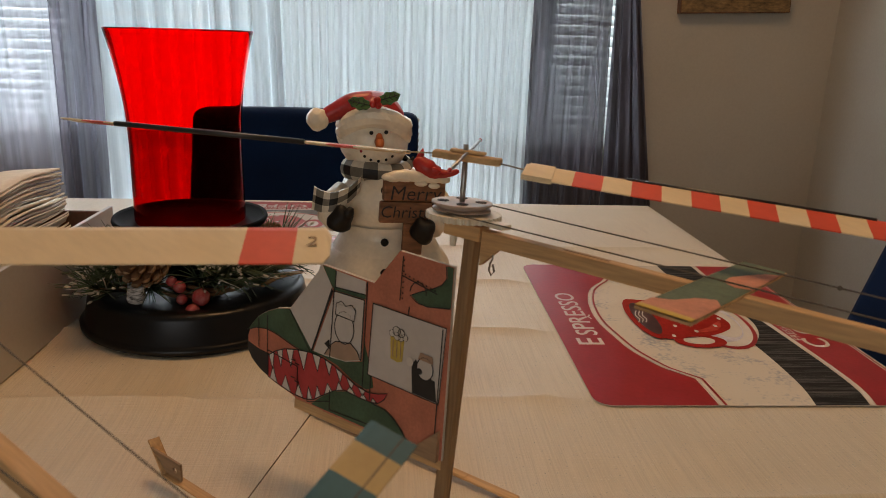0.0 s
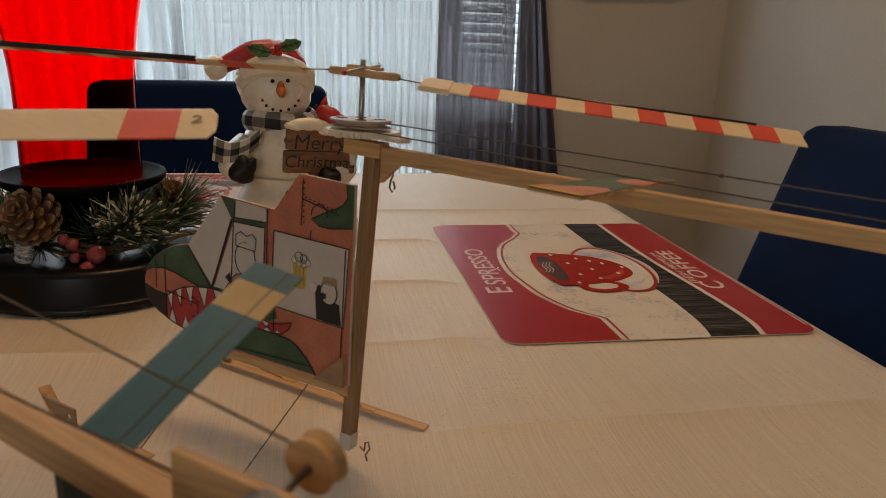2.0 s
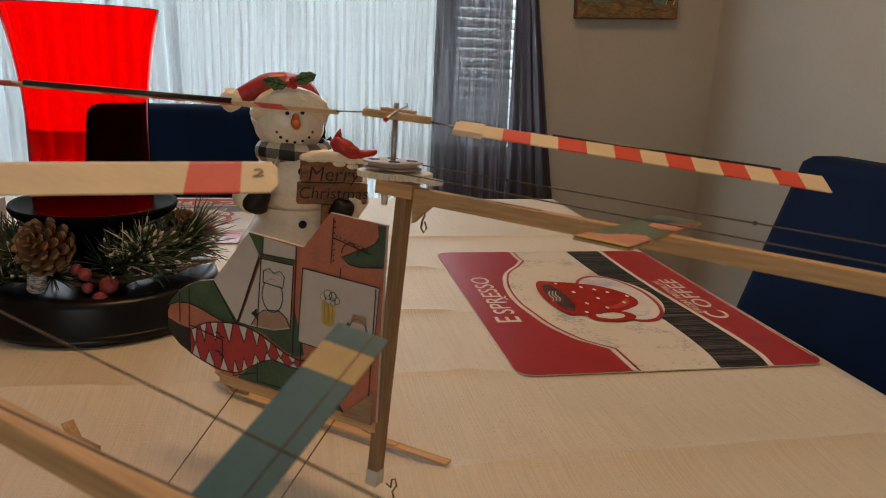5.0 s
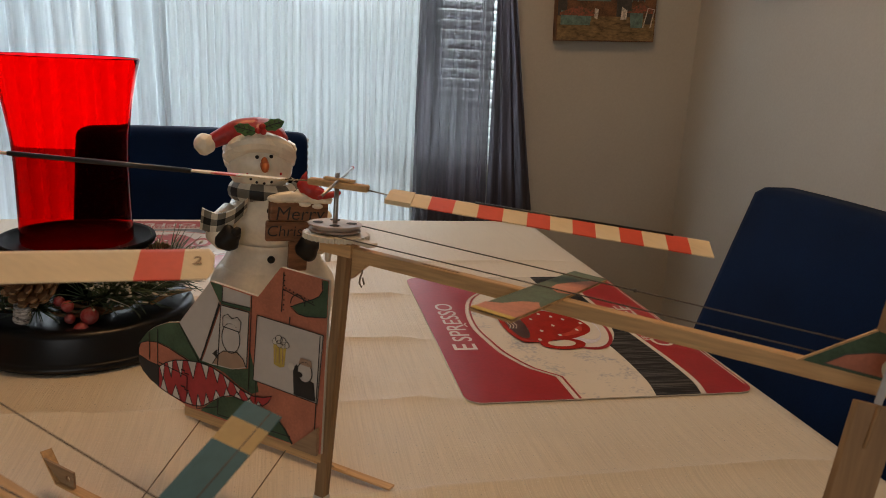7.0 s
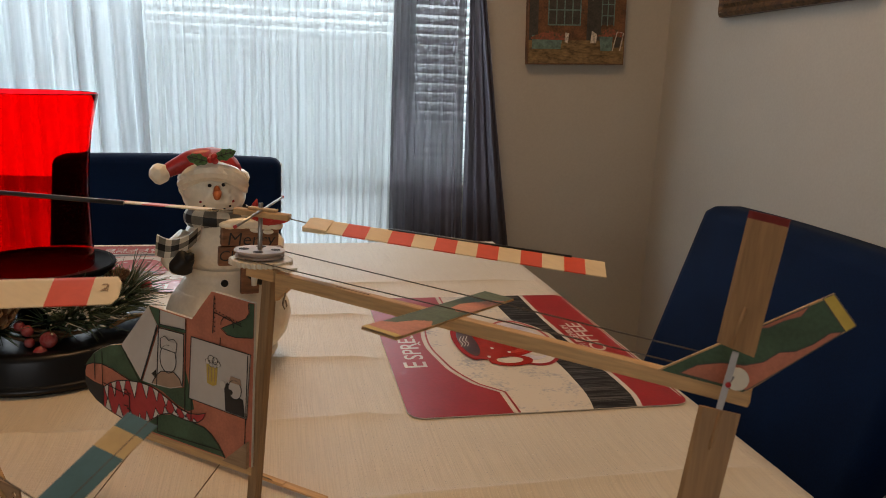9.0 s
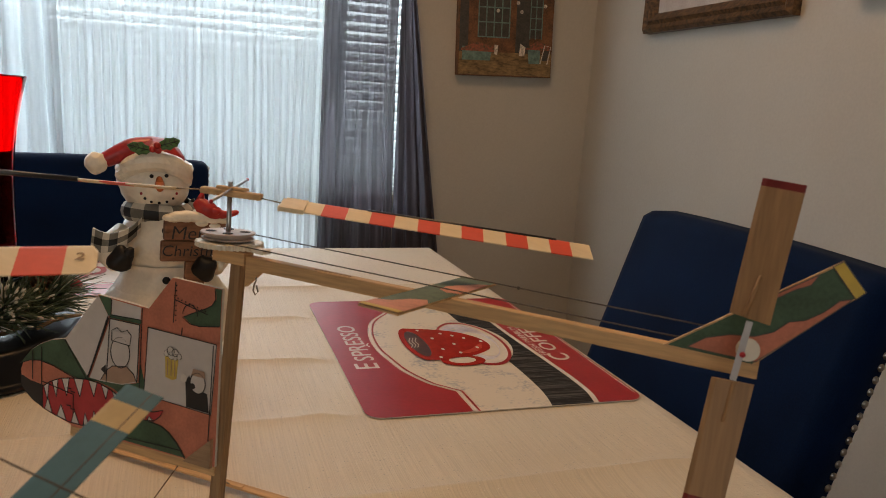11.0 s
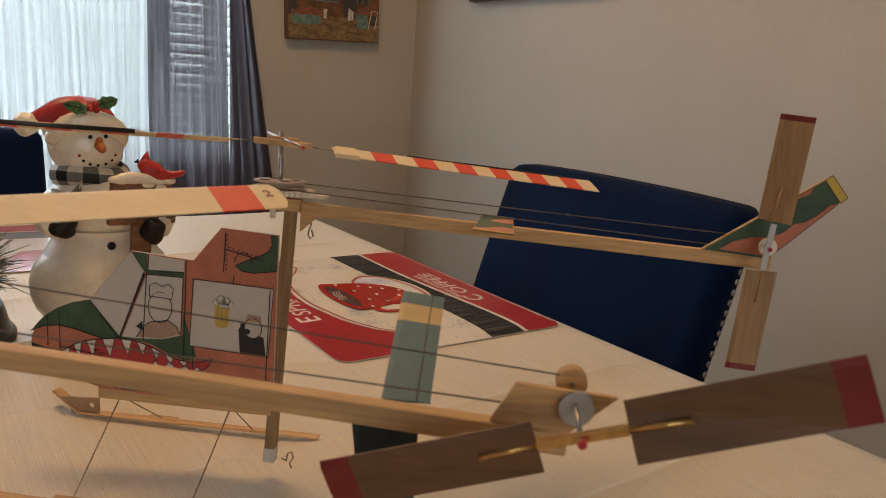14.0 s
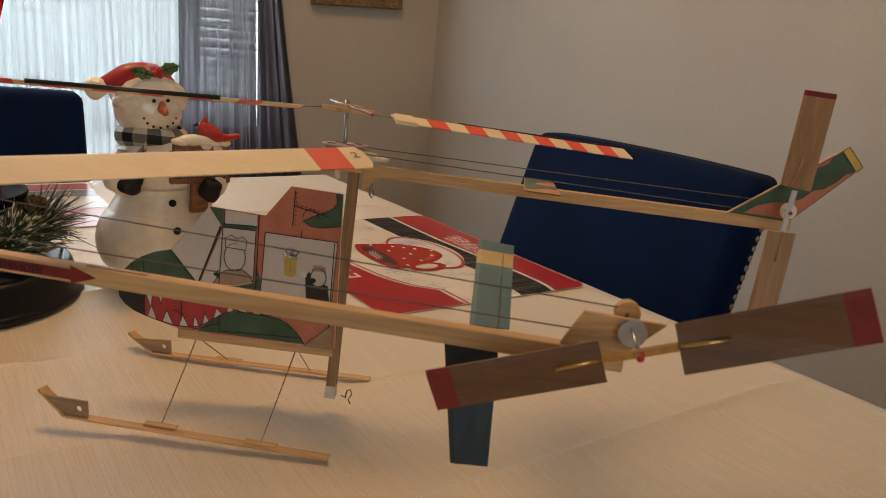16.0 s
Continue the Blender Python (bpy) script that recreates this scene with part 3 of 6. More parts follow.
win = thing("window_1", pose(0, 0, 0), "wide white-framed window behind closed blinds", "window", kind="structure")
g = Geo()
for x, k in ((WX0 + 0.02, 0.02), (-0.465, 0.02), (WX1 - 0.005, 0.005)):
    g.box(x - k, x + k, 2.335, 2.375, WZ0, WZ1, 0.003)
g.box(WX0 + 0.04, -0.485, 2.337, 2.373, WZ0, WZ0 + 0.04, 0.003).box(-0.445, WX1 - 0.01, 2.337, 2.373, WZ0, WZ0 + 0.04, 0.003)
g.box(WX0 + 0.04, -0.485, 2.337, 2.373, WZ1 - 0.04, WZ1, 0.003).box(-0.445, WX1 - 0.01, 2.337, 2.373, WZ1 - 0.04, WZ1, 0.003)
part("window_frame", g, TRIM, win)
part("pane", Geo().box(-0.80, 0.44, 2.353, 2.357, 0.32, WZ0 - 0.035), FROSTED_PANE, win, "frosted lower pane")
part("window_sill", Geo().box(WX0, WX1, 2.225, 2.334, WZ0 - 0.02, WZ0 + 0.004, 0.004), TRIM, win)
PANE_GLASS = glass_material("window_glass", (0.97, 0.99, 0.99))
for x0, x1 in ((WX0 + 0.04, -0.485), (-0.445, WX1 - 0.01)):
    p = part("pane", Geo().box(x0, x1, 2.353, 2.357, WZ0 + 0.04, WZ1 - 0.04), PANE_GLASS, win)
    p.visible_shadow = False


def blind(x0, x1):
    """A slatted blind: head rail, bottom rail and cords, with its slats last."""
    ob = thing("window_blind", pose((x0 + x1) / 2, 2.29, 0), "white slatted window blind, lowered and half closed", "blind", "window blinds")
    w = (x1 - x0) / 2
    part("head_rail", Geo().box(-w, w, -0.02, 0.02, 2.10, 2.145, 0.004), SLAT, ob)
    part("bottom_rail", Geo().box(-w, w, -0.014, 0.014, WZ0 + 0.006, WZ0 + 0.022, 0.003), SLAT, ob)
    for x in (-w * 0.8, 0.0, w * 0.8):
        part("cord", Geo().tube([(x, -0.016, 0.78), (x, -0.016, 2.1)], 0.0009, 5), TRIM, ob)
    g = Geo()
    prof = [(-0.0145, 0.0), (-0.007, 0.0016), (0.0, 0.0021), (0.007, 0.0016), (0.0145, 0.0)]
    v = [(x, y, z + k) for x in (-w, w) for k in (0, 0.0008) for y, z in prof]
    f = [(i, i + 1, i + 11, i + 10) for i in range(4)] + [(i + 6, i + 5, i + 15, i + 16) for i in range(4)]
    f += [(0, 10, 15, 5), (4, 9, 19, 14)]
    me = Geo().add(v, f, 0, True).mesh("slat", SLAT)
    n = 47
    for i in range(n):
        s = new("slat", me)
        s.parent = ob
        z = WZ0 + 0.038 + i * 0.0279
        s.matrix_basis = pose(0, 0, z, (48 if z > 1.19 else 61) + 5 * noise.noise(Vector((i * 0.7, x0, 0))))


blind(-1.60, -0.49)
blind(-0.44, 0.689)


def curtain(name, x0, x1, y, z0, z1, folds, depth, mat, label, flare=0.0, start=0.55, lean=0.0, seed=0, n=160):
    """A hanging cloth with folds that deepen downwards; flare widens its hem to the right from start on, and lean slants it."""
    g, rows = Geo(), 26
    v, f = [], []
    for j in range(rows + 1):
        t = j / rows
        for i in range(n + 1):
            u = i / n
            ph = u * folds * 2 * math.pi
            wob = noise.noise(Vector((u * folds * 0.6, t * 1.3, seed)))
            d = depth * (0.65 + 0.5 * t) * (math.sin(ph + 1.6 * wob) + 0.35 * math.sin(2.3 * ph + seed) + 0.8 * wob)
            x = x0 + (x1 - x0) * u + (flare * u + lean) * max(0.0, t - start) + 0.012 * noise.noise(Vector((u * 7, t * 2, seed + 9)))
            v.append((x, y + d, z1 + (z0 - z1) * t))
    for j in range(rows):
        for i in range(n):
            a = j * (n + 1) + i
            f.append((a, a + 1, a + n + 2, a + n + 1))
    g.add(v, f, 0, True)
    return solid(name, g, mat, label, "curtain", group="window curtains")


curtain("sheer_curtain", -0.247, 0.50, 2.195, 0.03, 2.32, 30, 0.006, SHEER, "white sheer voile curtain panel hanging before a window", seed=1, n=420)
curtain("sheer_curtain", -0.80, -0.246, 2.180, 0.03, 2.32, 11, 0.018, SHEER2, "white sheer voile curtain gathered in soft folds", flare=0.07, start=0.40, seed=5)
curtain("grey_curtain", 0.433, 0.634, 2.145, 0.03, 2.32, 6, 0.013, GREY_SHEER, "smoky grey-purple sheer curtain, drawn beside the window", flare=0.05, start=0.45, seed=3)
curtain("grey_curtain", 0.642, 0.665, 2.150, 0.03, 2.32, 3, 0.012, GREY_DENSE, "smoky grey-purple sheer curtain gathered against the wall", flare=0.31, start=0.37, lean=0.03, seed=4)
curtain("grey_curtain", -1.38, -0.80, 2.15, 0.03, 2.32, 6, 0.014, LILAC_SHEER, "pale lilac-grey sheer curtain over a bright window", seed=8)
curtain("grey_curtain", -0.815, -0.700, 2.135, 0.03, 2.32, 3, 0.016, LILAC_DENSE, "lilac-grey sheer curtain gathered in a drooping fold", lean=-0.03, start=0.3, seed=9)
rod = thing("curtain_rod", pose(0, 2.17, 2.335), "dark metal curtain rod on the wall", "curtain rod")
part("pole", Geo().tube([(-1.7, 0, 0), (0.85, 0, 0)], 0.009, 12), LEG, rod)
for x in (-1.66, -0.5, 0.82):
    part("bracket", Geo().box(x - 0.008, x + 0.008, 0.006, 0.08, -0.008, 0.008, 0.002), LEG, rod)


# ---- pictures on the walls ----
def daub(poly, lo, slot):
    part(names[slot], Geo().prism(poly, lo, lo + 0.0004), mats[slot], pic)


def rect(x0, x1, y0, y1):
    return [(x0, y0), (x1, y0), (x1, y1), (x0, y1)]


m = pose(0.840, 2.2195, 1.126, 90, 0, 0) @ pose(0, 0, 0, 0, 0, 2.1)
pic = thing("canvas_painting", m, "small unframed canvas painting of a brick shop front with flowers", "painting")
W, H = 0.301, 0.40
part("canvas", Geo().box(0, W, 0, H, -0.030, 0.0, 0.002), P_WALL, pic)
mats = [P_WALL, P_GROUND, P_TEAL, P_DARK, P_RED, P_FLOWER, P_WHITE]
names = ["brick", "painted_path", "painted_bar", "painted_pane", "painted_awning", "painted_flower_bed", "painted_highlight"]
daub(rect(0.003, W - 0.003, 0.003, 0.07), 0.0004, 1)
daub(rect(0.003, 0.03, 0.07, 0.26), 0.0004, 3)
daub(rect(0.06, 0.16, 0.115, 0.24), 0.0004, 3)
daub(rect(0.18, 0.225, 0.07, 0.225), 0.0004, 3)
daub(rect(0.225, 0.262, 0.115, 0.235), 0.0004, 3)
daub(rect(0.003, W - 0.003, 0.252, 0.315), 0.0004, 4)
for i in range(5):
    daub(rect(0.059 + i * 0.0245, 0.0625 + i * 0.0245, 0.112, 0.243), 0.001, 2)
for i in range(4):
    daub(rect(0.059, 0.161, 0.112 + i * 0.0425, 0.1155 + i * 0.0425), 0.0015, 2)
for x in (0.224, 0.242, 0.262):
    daub(rect(x, x + 0.003, 0.112, 0.24), 0.001, 2)
for y in (0.14, 0.172, 0.205, 0.237):
    daub(rect(0.224, 0.264, y, y + 0.003), 0.0015, 2)
daub([(0.012, 0.045), (0.10, 0.045), (0.105, 0.075), (0.012, 0.085)], 0.002, 2)
daub([(0.225, 0.04), (0.26, 0.04), (0.262, 0.085), (0.22, 0.085)], 0.002, 2)
daub([(0.008, 0.078), (0.06, 0.098), (0.112, 0.085), (0.115, 0.07), (0.01, 0.072)], 0.0025, 5)
daub([(0.21, 0.082), (0.25, 0.108), (0.292, 0.095), (0.29, 0.08)], 0.0025, 5)
daub([(0.112, 0.065), (0.122, 0.062), (0.125, 0.09), (0.113, 0.092)], 0.003, 6)
daub([(0.192, 0.062), (0.21, 0.062), (0.212, 0.088), (0.195, 0.098)], 0.003, 6)
daub(stroke([(0.262, 0.04), (0.275, 0.095), (0.295, 0.092), (0.285, 0.04)], 0.003), 0.003, 6)
daub([(0.268, 0.05), (0.276, 0.09), (0.291, 0.088), (0.284, 0.05)], 0.002, 3)
for x, y in ((0.12, 0.19), (0.195, 0.19), (0.183, 0.215), (0.27, 0.21)):
    daub(disc(x, y, 0.0055), 0.003, 6)


def framed(name, y0, y1, z0, h, w, frame_mat, label, tilt):
    """A framed picture on the east wall, seen from the room."""
    m = pose(1.289, y1, z0, 90, 0, -90) @ pose(0, 0, 0, 0, 0, tilt)
    ob = thing(name, m, label, "painting", "framed pictures on the wall")
    L = y1 - y0
    prof = [(0.0, 0.0), (0.0, 0.020), (w * 0.18, 0.030), (w * 0.42, 0.022), (w * 0.6, 0.028), (w, 0.012), (w, 0.0)]
    g = Geo()
    rings = []
    for d, z in prof:
        rings.append([(d, d, z), (L - d, d, z), (L - d, h - d, z), (d, h - d, z)])
    v = [p for r in rings for p in r]
    f = []
    for j in range(len(prof) - 1):
        for i in range(4):
            n = (i + 1) % 4
            f.append((j * 4 + i, j * 4 + n, (j + 1) * 4 + n, (j + 1) * 4 + i))
    g.add(v, f)
    part("picture_frame", g, frame_mat, ob)
    part("canvas", Geo().box(w, L - w, w, h - w, 0.002, 0.010), P_PALE, ob)
    return ob


framed("framed_painting", 1.335, 1.912, 1.262, 0.46, 0.05, BRONZE, "painting with pale tones in an ornate bronze frame", 0.4)
framed("framed_painting", 0.62, 1.178, 1.283, 0.46, 0.03, SILVER, "picture in a plain silver-grey frame", 0.4)


# ---- table ----
TABLE_M = pose(0.590, 1.492, 0, 0, 0, 3.2)
TW, TL = 1.14, 1.80
tb = thing("dining_table", TABLE_M @ pose(-TW / 2, -TL / 2, 0), "long dining table hidden under a cream cloth", "table")
part("tabletop", Geo().prism(rounded(-TW / 2 + 0.006, TW / 2 - 0.006, -TL / 2 + 0.006, TL / 2 - 0.006, 0.03), 0.71, 0.744), TABLE, tb)
for sx in (-1, 1):
    for sy in (-1, 1):
        x, y = sx * (TW / 2 - 0.09), sy * (TL / 2 - 0.12)
        part("leg", Geo().box(x - 0.035, x + 0.035, y - 0.035, y + 0.035, 0.0, 0.71, 0.006), TABLE, tb)


def tablecloth():
    """The cloth: a fine grid over the top with ironed creases, that turns over the edge and hangs."""
    nx, ny, hang = 76, 820, 0.21
    us = [-hang, -0.12, -0.05, -0.015, -0.005] + [TW * i / nx for i in range(nx + 1)] + [TW + k for k in (0.005, 0.015, 0.05, 0.12, hang)]
    vs = [-hang, -0.12, -0.05, -0.015, -0.005] + [TL * i / ny for i in range(ny + 1)] + [TL + k for k in (0.005, 0.015, 0.05, 0.12, hang)]
    creases = (0.31, 0.47, 0.632, 0.79, 0.945, 1.115, 1.28)

    def place(u, w):
        du = u if u < 0 else max(0.0, u - TW)
        dw = w if w < 0 else max(0.0, w - TL)
        over = math.hypot(du, dw)
        x, y = min(max(u, 0), TW) - TW, min(max(w, 0), TL) - TL
        z = 0.0
        at = TABLE_M @ Vector((x, y, 0))
        free = 1.0
        for x0, x1, y0, y1, least in ((0.30, 0.64, 0.668, 1.10, 0.1), (-0.29, 0.14, 1.125, 1.47, 0.1), (-0.02, 0.25, 0.41, 0.68, 0.5), (-0.25, 0.12, 0.38, 0.62, 0.5)):
            gap = max(x0 - at.x, at.x - x1, y0 - at.y, at.y - y1)
            free *= min(1.0, max(least, gap / 0.03 + least))
        for k, c in enumerate(creases):
            line = TL - c + 0.004 * noise.noise(Vector((u * 3, k, 0)))
            d = abs(w - line)
            z += (0.0095 * math.exp(-d / 0.007) if w > line else 0.0055 * math.exp(-d / 0.008) + 0.0040 * math.exp(-d / 0.03)) * (0.7 + 0.5 * noise.noise(Vector((u * 2.5, k * 3.0, 1))))
        d = (u - TW * 0.5) / 0.008
        z += 0.0010 * math.exp(-d * d)
        z += 0.0016 * noise.noise(Vector((u * 4, w * 5, 2))) + 0.0007 * noise.noise(Vector((u * 13, w * 17, 5)))
        z = z * free * min(1.0, max(0.0, 12 * (TW - u) + 0.05), max(0.0, 12 * u + 0.05))
        if free < 0.11:
            z = min(z, 0.0006)
        if over > 0:
            k = min(1.0, over / 0.015)
            out = 0.006 * k
            x += math.copysign(out, du) if du else 0.0
            y += math.copysign(out, dw) if dw else 0.0
            wave = 0.010 * (over / hang) * math.sin((u if dw else w) * 38) if over > 0.02 else 0
            x += math.copysign(1, du) * (wave + 0.012 * over / hang) if du else 0.0
            y += math.copysign(1, dw) * (wave + 0.012 * over / hang) if dw else 0.0
            z -= over if over > 0.006 else over * 0.6
        return x, y, 0.749 + z

    v = [place(u, w) for w in vs for u in us]
    n = len(us)
    f = [(j * n + i, j * n + i + 1, (j + 1) * n + i + 1, (j + 1) * n + i) for j in range(len(vs) - 1) for i in range(n - 1)]
    return solid("tablecloth", Geo().add(v, f, 0, True), CLOTH, "cream woven tablecloth with gold glints and ironed creases", "tablecloth", TABLE_M)


tablecloth()


# ---- placemats ----
def placemat(m, label, sheen_pale=False):
    ob = thing("placemat", m, label, "placemat", "placemats on the table")
    W, H, top = 0.304, 0.408, 0.0007
    fit = Matrix.Diagonal((1.023, 1.008, 1, 1))
    part("sheet", Geo().prism(rounded(0, W, 0, H, 0.017), 0.0, top, 0, fit), FAR_CREAM if sheen_pale else MAT_CREAM, ob)
    g = Geo()
    mats = [MAT_RED, MAT_BLACK, MAT_CREAM, MAT_WHITE, CUP_RED, CUP_DARK, MAT_GREY, CUP_LIGHT]
    # same print with the window sheen painted in
    if sheen_pale:
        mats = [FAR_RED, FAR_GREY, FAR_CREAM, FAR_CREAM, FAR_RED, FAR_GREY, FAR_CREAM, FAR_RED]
    L = [top + 0.0001 + 0.0002 * i for i in range(10)]

    def lay(poly, level, slot):
        g.prism(poly, L[level], L[level] + 0.00015, slot, fit)

    curve = [(0.107, 0.0003), (0.106, 0.052), (0.086, 0.072), (0.077, 0.088), (0.064, 0.12), (0.057, 0.155), (0.051, 0.20), (0.055, 0.255), (0.069, 0.305), (0.092, 0.338), (0.105, 0.362), (0.103, 0.3785), (0.104, 0.4077)]
    curve = curve[:2] + eased(curve[2:10])[1:] + curve[10:]
    lay(curve + rounded(0.0003, W, 0.0003, H - 0.0003, 0.017)[14:], 0, 0)
    lay(stroke([(x + 0.003, y) for x, y in curve], 0.0022), 1, 3)
    lay(stroke([(x + 0.0065, y) for x, y in curve], 0.0022), 1, 0)
    left = [(0.193, 0.0003), (0.1985, 0.030), (0.2005, 0.065), (0.200, 0.12), (0.193, 0.25), (0.189, 0.33), (0.188, 0.4077)]
    right = [(0.2415, 0.0003), (0.2475, 0.030), (0.2475, 0.075), (0.2440, 0.13), (0.2375, 0.22), (0.2345, 0.30), (0.2355, 0.4077)]
    lay(eased(left) + eased(right)[::-1], 0, 1)
    lay(stroke([(x + 0.0032, y) for x, y in eased(right)], 0.0034), 1, 3)
    lay([(x + 0.0062, y) for x, y in eased(right)][::-1] + rounded(0, W - 0.0003, 0.0003, H - 0.0003, 0.017)[:14], 0, 0)
    lay(stroke([(W - 0.0032, 0.018), (W - 0.0032, H - 0.018)], 0.0012), 1, 3)
    lay([(0.187, 0.296)] + [(x, y) for x, y in disc(0.1450, 0.207, 0.0815, 0.098, 60, -58, 58) if x > 0.187][::-1] + [(0.187, 0.118)], 1, 2)
    # saucer, its red line and bluish shade
    lay(disc(0.1790, 0.2045, 0.0415, 0.0835, 44), 2, 0)
    lay(disc(0.1785, 0.2045, 0.0380, 0.0775, 44), 3, 3)
    lay(disc(0.1760, 0.2080, 0.0330, 0.0690, 36), 4, 6)
    lay(disc(0.1850, 0.1960, 0.0210, 0.0460, 30), 5, 3)
    # cup with its handle, its mouth and the coffee
    lay(disc(0.1450, 0.1400, 0.0270, 0.0175, 28), 5, 4)
    lay(disc(0.1440, 0.1410, 0.0165, 0.0100, 22), 6, 2)
    lay(eased([(0.104, 0.2675), (0.136, 0.260), (0.168, 0.246), (0.190, 0.221), (0.197, 0.196), (0.193, 0.178), (0.183, 0.167), (0.165, 0.1555), (0.143, 0.1485), (0.116, 0.1448), (0.104, 0.150)]), 6, 4)
    lay(eased([(0.150, 0.162), (0.168, 0.166), (0.182, 0.178), (0.188, 0.196), (0.180, 0.190), (0.166, 0.176), (0.150, 0.168)]), 7, 7)
    lay(disc(0.1050, 0.2060, 0.0160, 0.0610, 36), 7, 4)
    lay(disc(0.1068, 0.2050, 0.0112, 0.0480, 32), 8, 5)
    for dx in (0.0, 0.004, 0.008):
        lay(stroke(eased([(0.095 + dx, 0.190), (0.099 + dx, 0.200), (0.098 + dx, 0.212), (0.103 + dx, 0.226)]), 0.0013), 9, 3)
    for x, y in ((0.1205, 0.255), (0.131, 0.221), (0.147, 0.239), (0.170, 0.2535), (0.172, 0.218), (0.152, 0.197), (0.1900, 0.203), (0.177, 0.181), (0.150, 0.165), (0.121, 0.152), (0.132, 0.180), (0.160, 0.229)):
        lay(disc(x, y, 0.0021, 0.0034, 10), 9, 3)
    part("printed_picture", g, mats, ob)
    for words, size, x, y, wide, thin in (("E", 0.0390, 0.0312, 0.1400, 1.05, -0.0003), ("SPRESSO", 0.0330, 0.0330, 0.2250, 1.08, -0.0002), ("C", 0.0370, 0.2770, 0.1400, 1.05, -0.0003), ("OFFEE", 0.0290, 0.2785, 0.2180, 1.38, -0.0002), ("FRESH PREMIUM", 0.0132, 0.2605, 0.205, 1.25, 0.0)):
        t = pose(x, y, L[1], 0, 0, 90) @ Matrix.Diagonal((wide, 1.0, 1, 1))
        part("lettering", Geo().text(words, size, 0, t, 0.0001, thin), FAR_CREAM if sheen_pale else MAT_WHITE, ob, "white printed lettering")
    part("lettering", Geo().prism(stroke([(0.047, 0.205), (0.045, 0.212), (0.048, 0.218)], 0.002), L[1], L[1] + 0.0002), MAT_WHITE, ob, "white steam mark")
    return ob


placemat(pose(0.3175, 0.671, 0.7503, 0, 0, 2.5), "glossy cream placemat printed with a red dotted coffee cup")
placemat(pose(0.130, 1.135, 0.7503, 0, 0, 90 + 3), "very glossy placemat in red and cream, its print paled by painted window sheen", True)


# ---- chairs ----
def chair(m, top, label):
    ob = thing("dining_chair", m, label, "chair", "dining chairs")
    W, T, lean = 0.481, 0.058, 0.316

    def shear(g):
        g.v = [(x + (z - top) * lean, y, z) for x, y, z in g.v]
        return g

    def slab(w, z0, z1, x0, x1, r, crown):
        """An upholstered slab: its face swells in the middle and its edges are round."""
        ny, nz = 44, 40
        g = Geo()
        v, f = [], []
        for side in (0, 1):
            for j in range(nz + 1):
                for i in range(ny + 1):
                    s, t = i / ny * 2 - 1, j / nz
                    zt = z1 - crown * abs(s) ** 2.2
                    y, z = s * w / 2, z0 + (zt - z0) * t
                    edge = min((1 - abs(s)) * w / 2, (zt - z))
                    k = max(0.0, 1 - edge / r)
                    inset = r * (1 - math.sqrt(max(0.0, 1 - k * k)))
                    # round the upper corners
                    c = 0.020
                    if abs(y) > w / 2 - c and z > zt - c:
                        dy, dz = abs(y) - (w / 2 - c), z - (zt - c)
                        d = math.hypot(dy, dz)
                        if d > c:
                            y, z = math.copysign(w / 2 - c + dy * c / d, y), zt - c + dz * c / d
                    puff = 0.008 * (1 - s * s) * min(1, 4 * (1 - t) * 1.0) if side == 0 else 0.0
                    v.append(((x0 + inset - puff) if side == 0 else (x1 - inset * 0.6), y, z))
        n = (ny + 1) * (nz + 1)
        for j in range(nz):
            for i in range(ny):
                a = j * (ny + 1) + i
                f.append((a, a + ny + 1, a + ny + 2, a + 1))
                f.append((n + a, n + a + 1, n + a + ny + 2, n + a + ny + 1))
        border = [j * (ny + 1) for j in range(nz + 1)] + [nz * (ny + 1) + i for i in range(1, ny + 1)] + [j * (ny + 1) + ny for j in range(nz - 1, -1, -1)]
        for a, c in zip(border, border[1:]):
            f.append((a, n + a, n + c, c))
        return g.add(v, f, 0, True)

    part("backrest", shear(slab(W, 0.50, top, 0.0, T, 0.012, 0.005)), VELVET, ob)
    part("seat", Geo().box(-0.60, -0.10, -W / 2, W / 2, 0.40, 0.49, 0.02), VELVET, ob)
    for x, y in ((-0.57, -W / 2 + 0.03), (-0.57, W / 2 - 0.03), (-0.14, -W / 2 + 0.03), (-0.14, W / 2 - 0.03)):
        part("leg", Geo().beam((x, y, 0.40), (x + (0.04 if x > -0.3 else 0), y, 0.0), 0.04, 0.04, up=(1, 0, 0), bevel=0.003, taper=0.7), LEG, ob)
    for y in (-W / 2 + 0.02, W / 2 - 0.02):
        part("back_post", Geo().beam(((0.44 - top) * lean + 0.03, y, 0.44), ((0.56 - top) * lean + 0.03, y, 0.56), 0.03, 0.03, bevel=0.003), LEG, ob)
    me = Geo().ball((0, 0, 0), (0.0050, 0.0034, 0.0050), 0, 12, 8).mesh("nail_head", NAIL)
    for side in (-1, 1):
        for i in range(26):
            z = top - 0.0205 - i * 0.0140
            n = new("nail_head", me)
            n.parent = ob
            n.matrix_basis = pose((z - top) * lean + T - 0.011, side * (W / 2 - 0.0008), z)
    return ob


chair(pose(0.857, 0.866, 0, 0, 0, 1.8), 0.904, "navy velvet dining chair with nickel nail heads, beside the table")
chair(pose(-0.098, 1.712, 0, 0, 0, 90), 0.890, "navy velvet dining chair at the table end before the window")


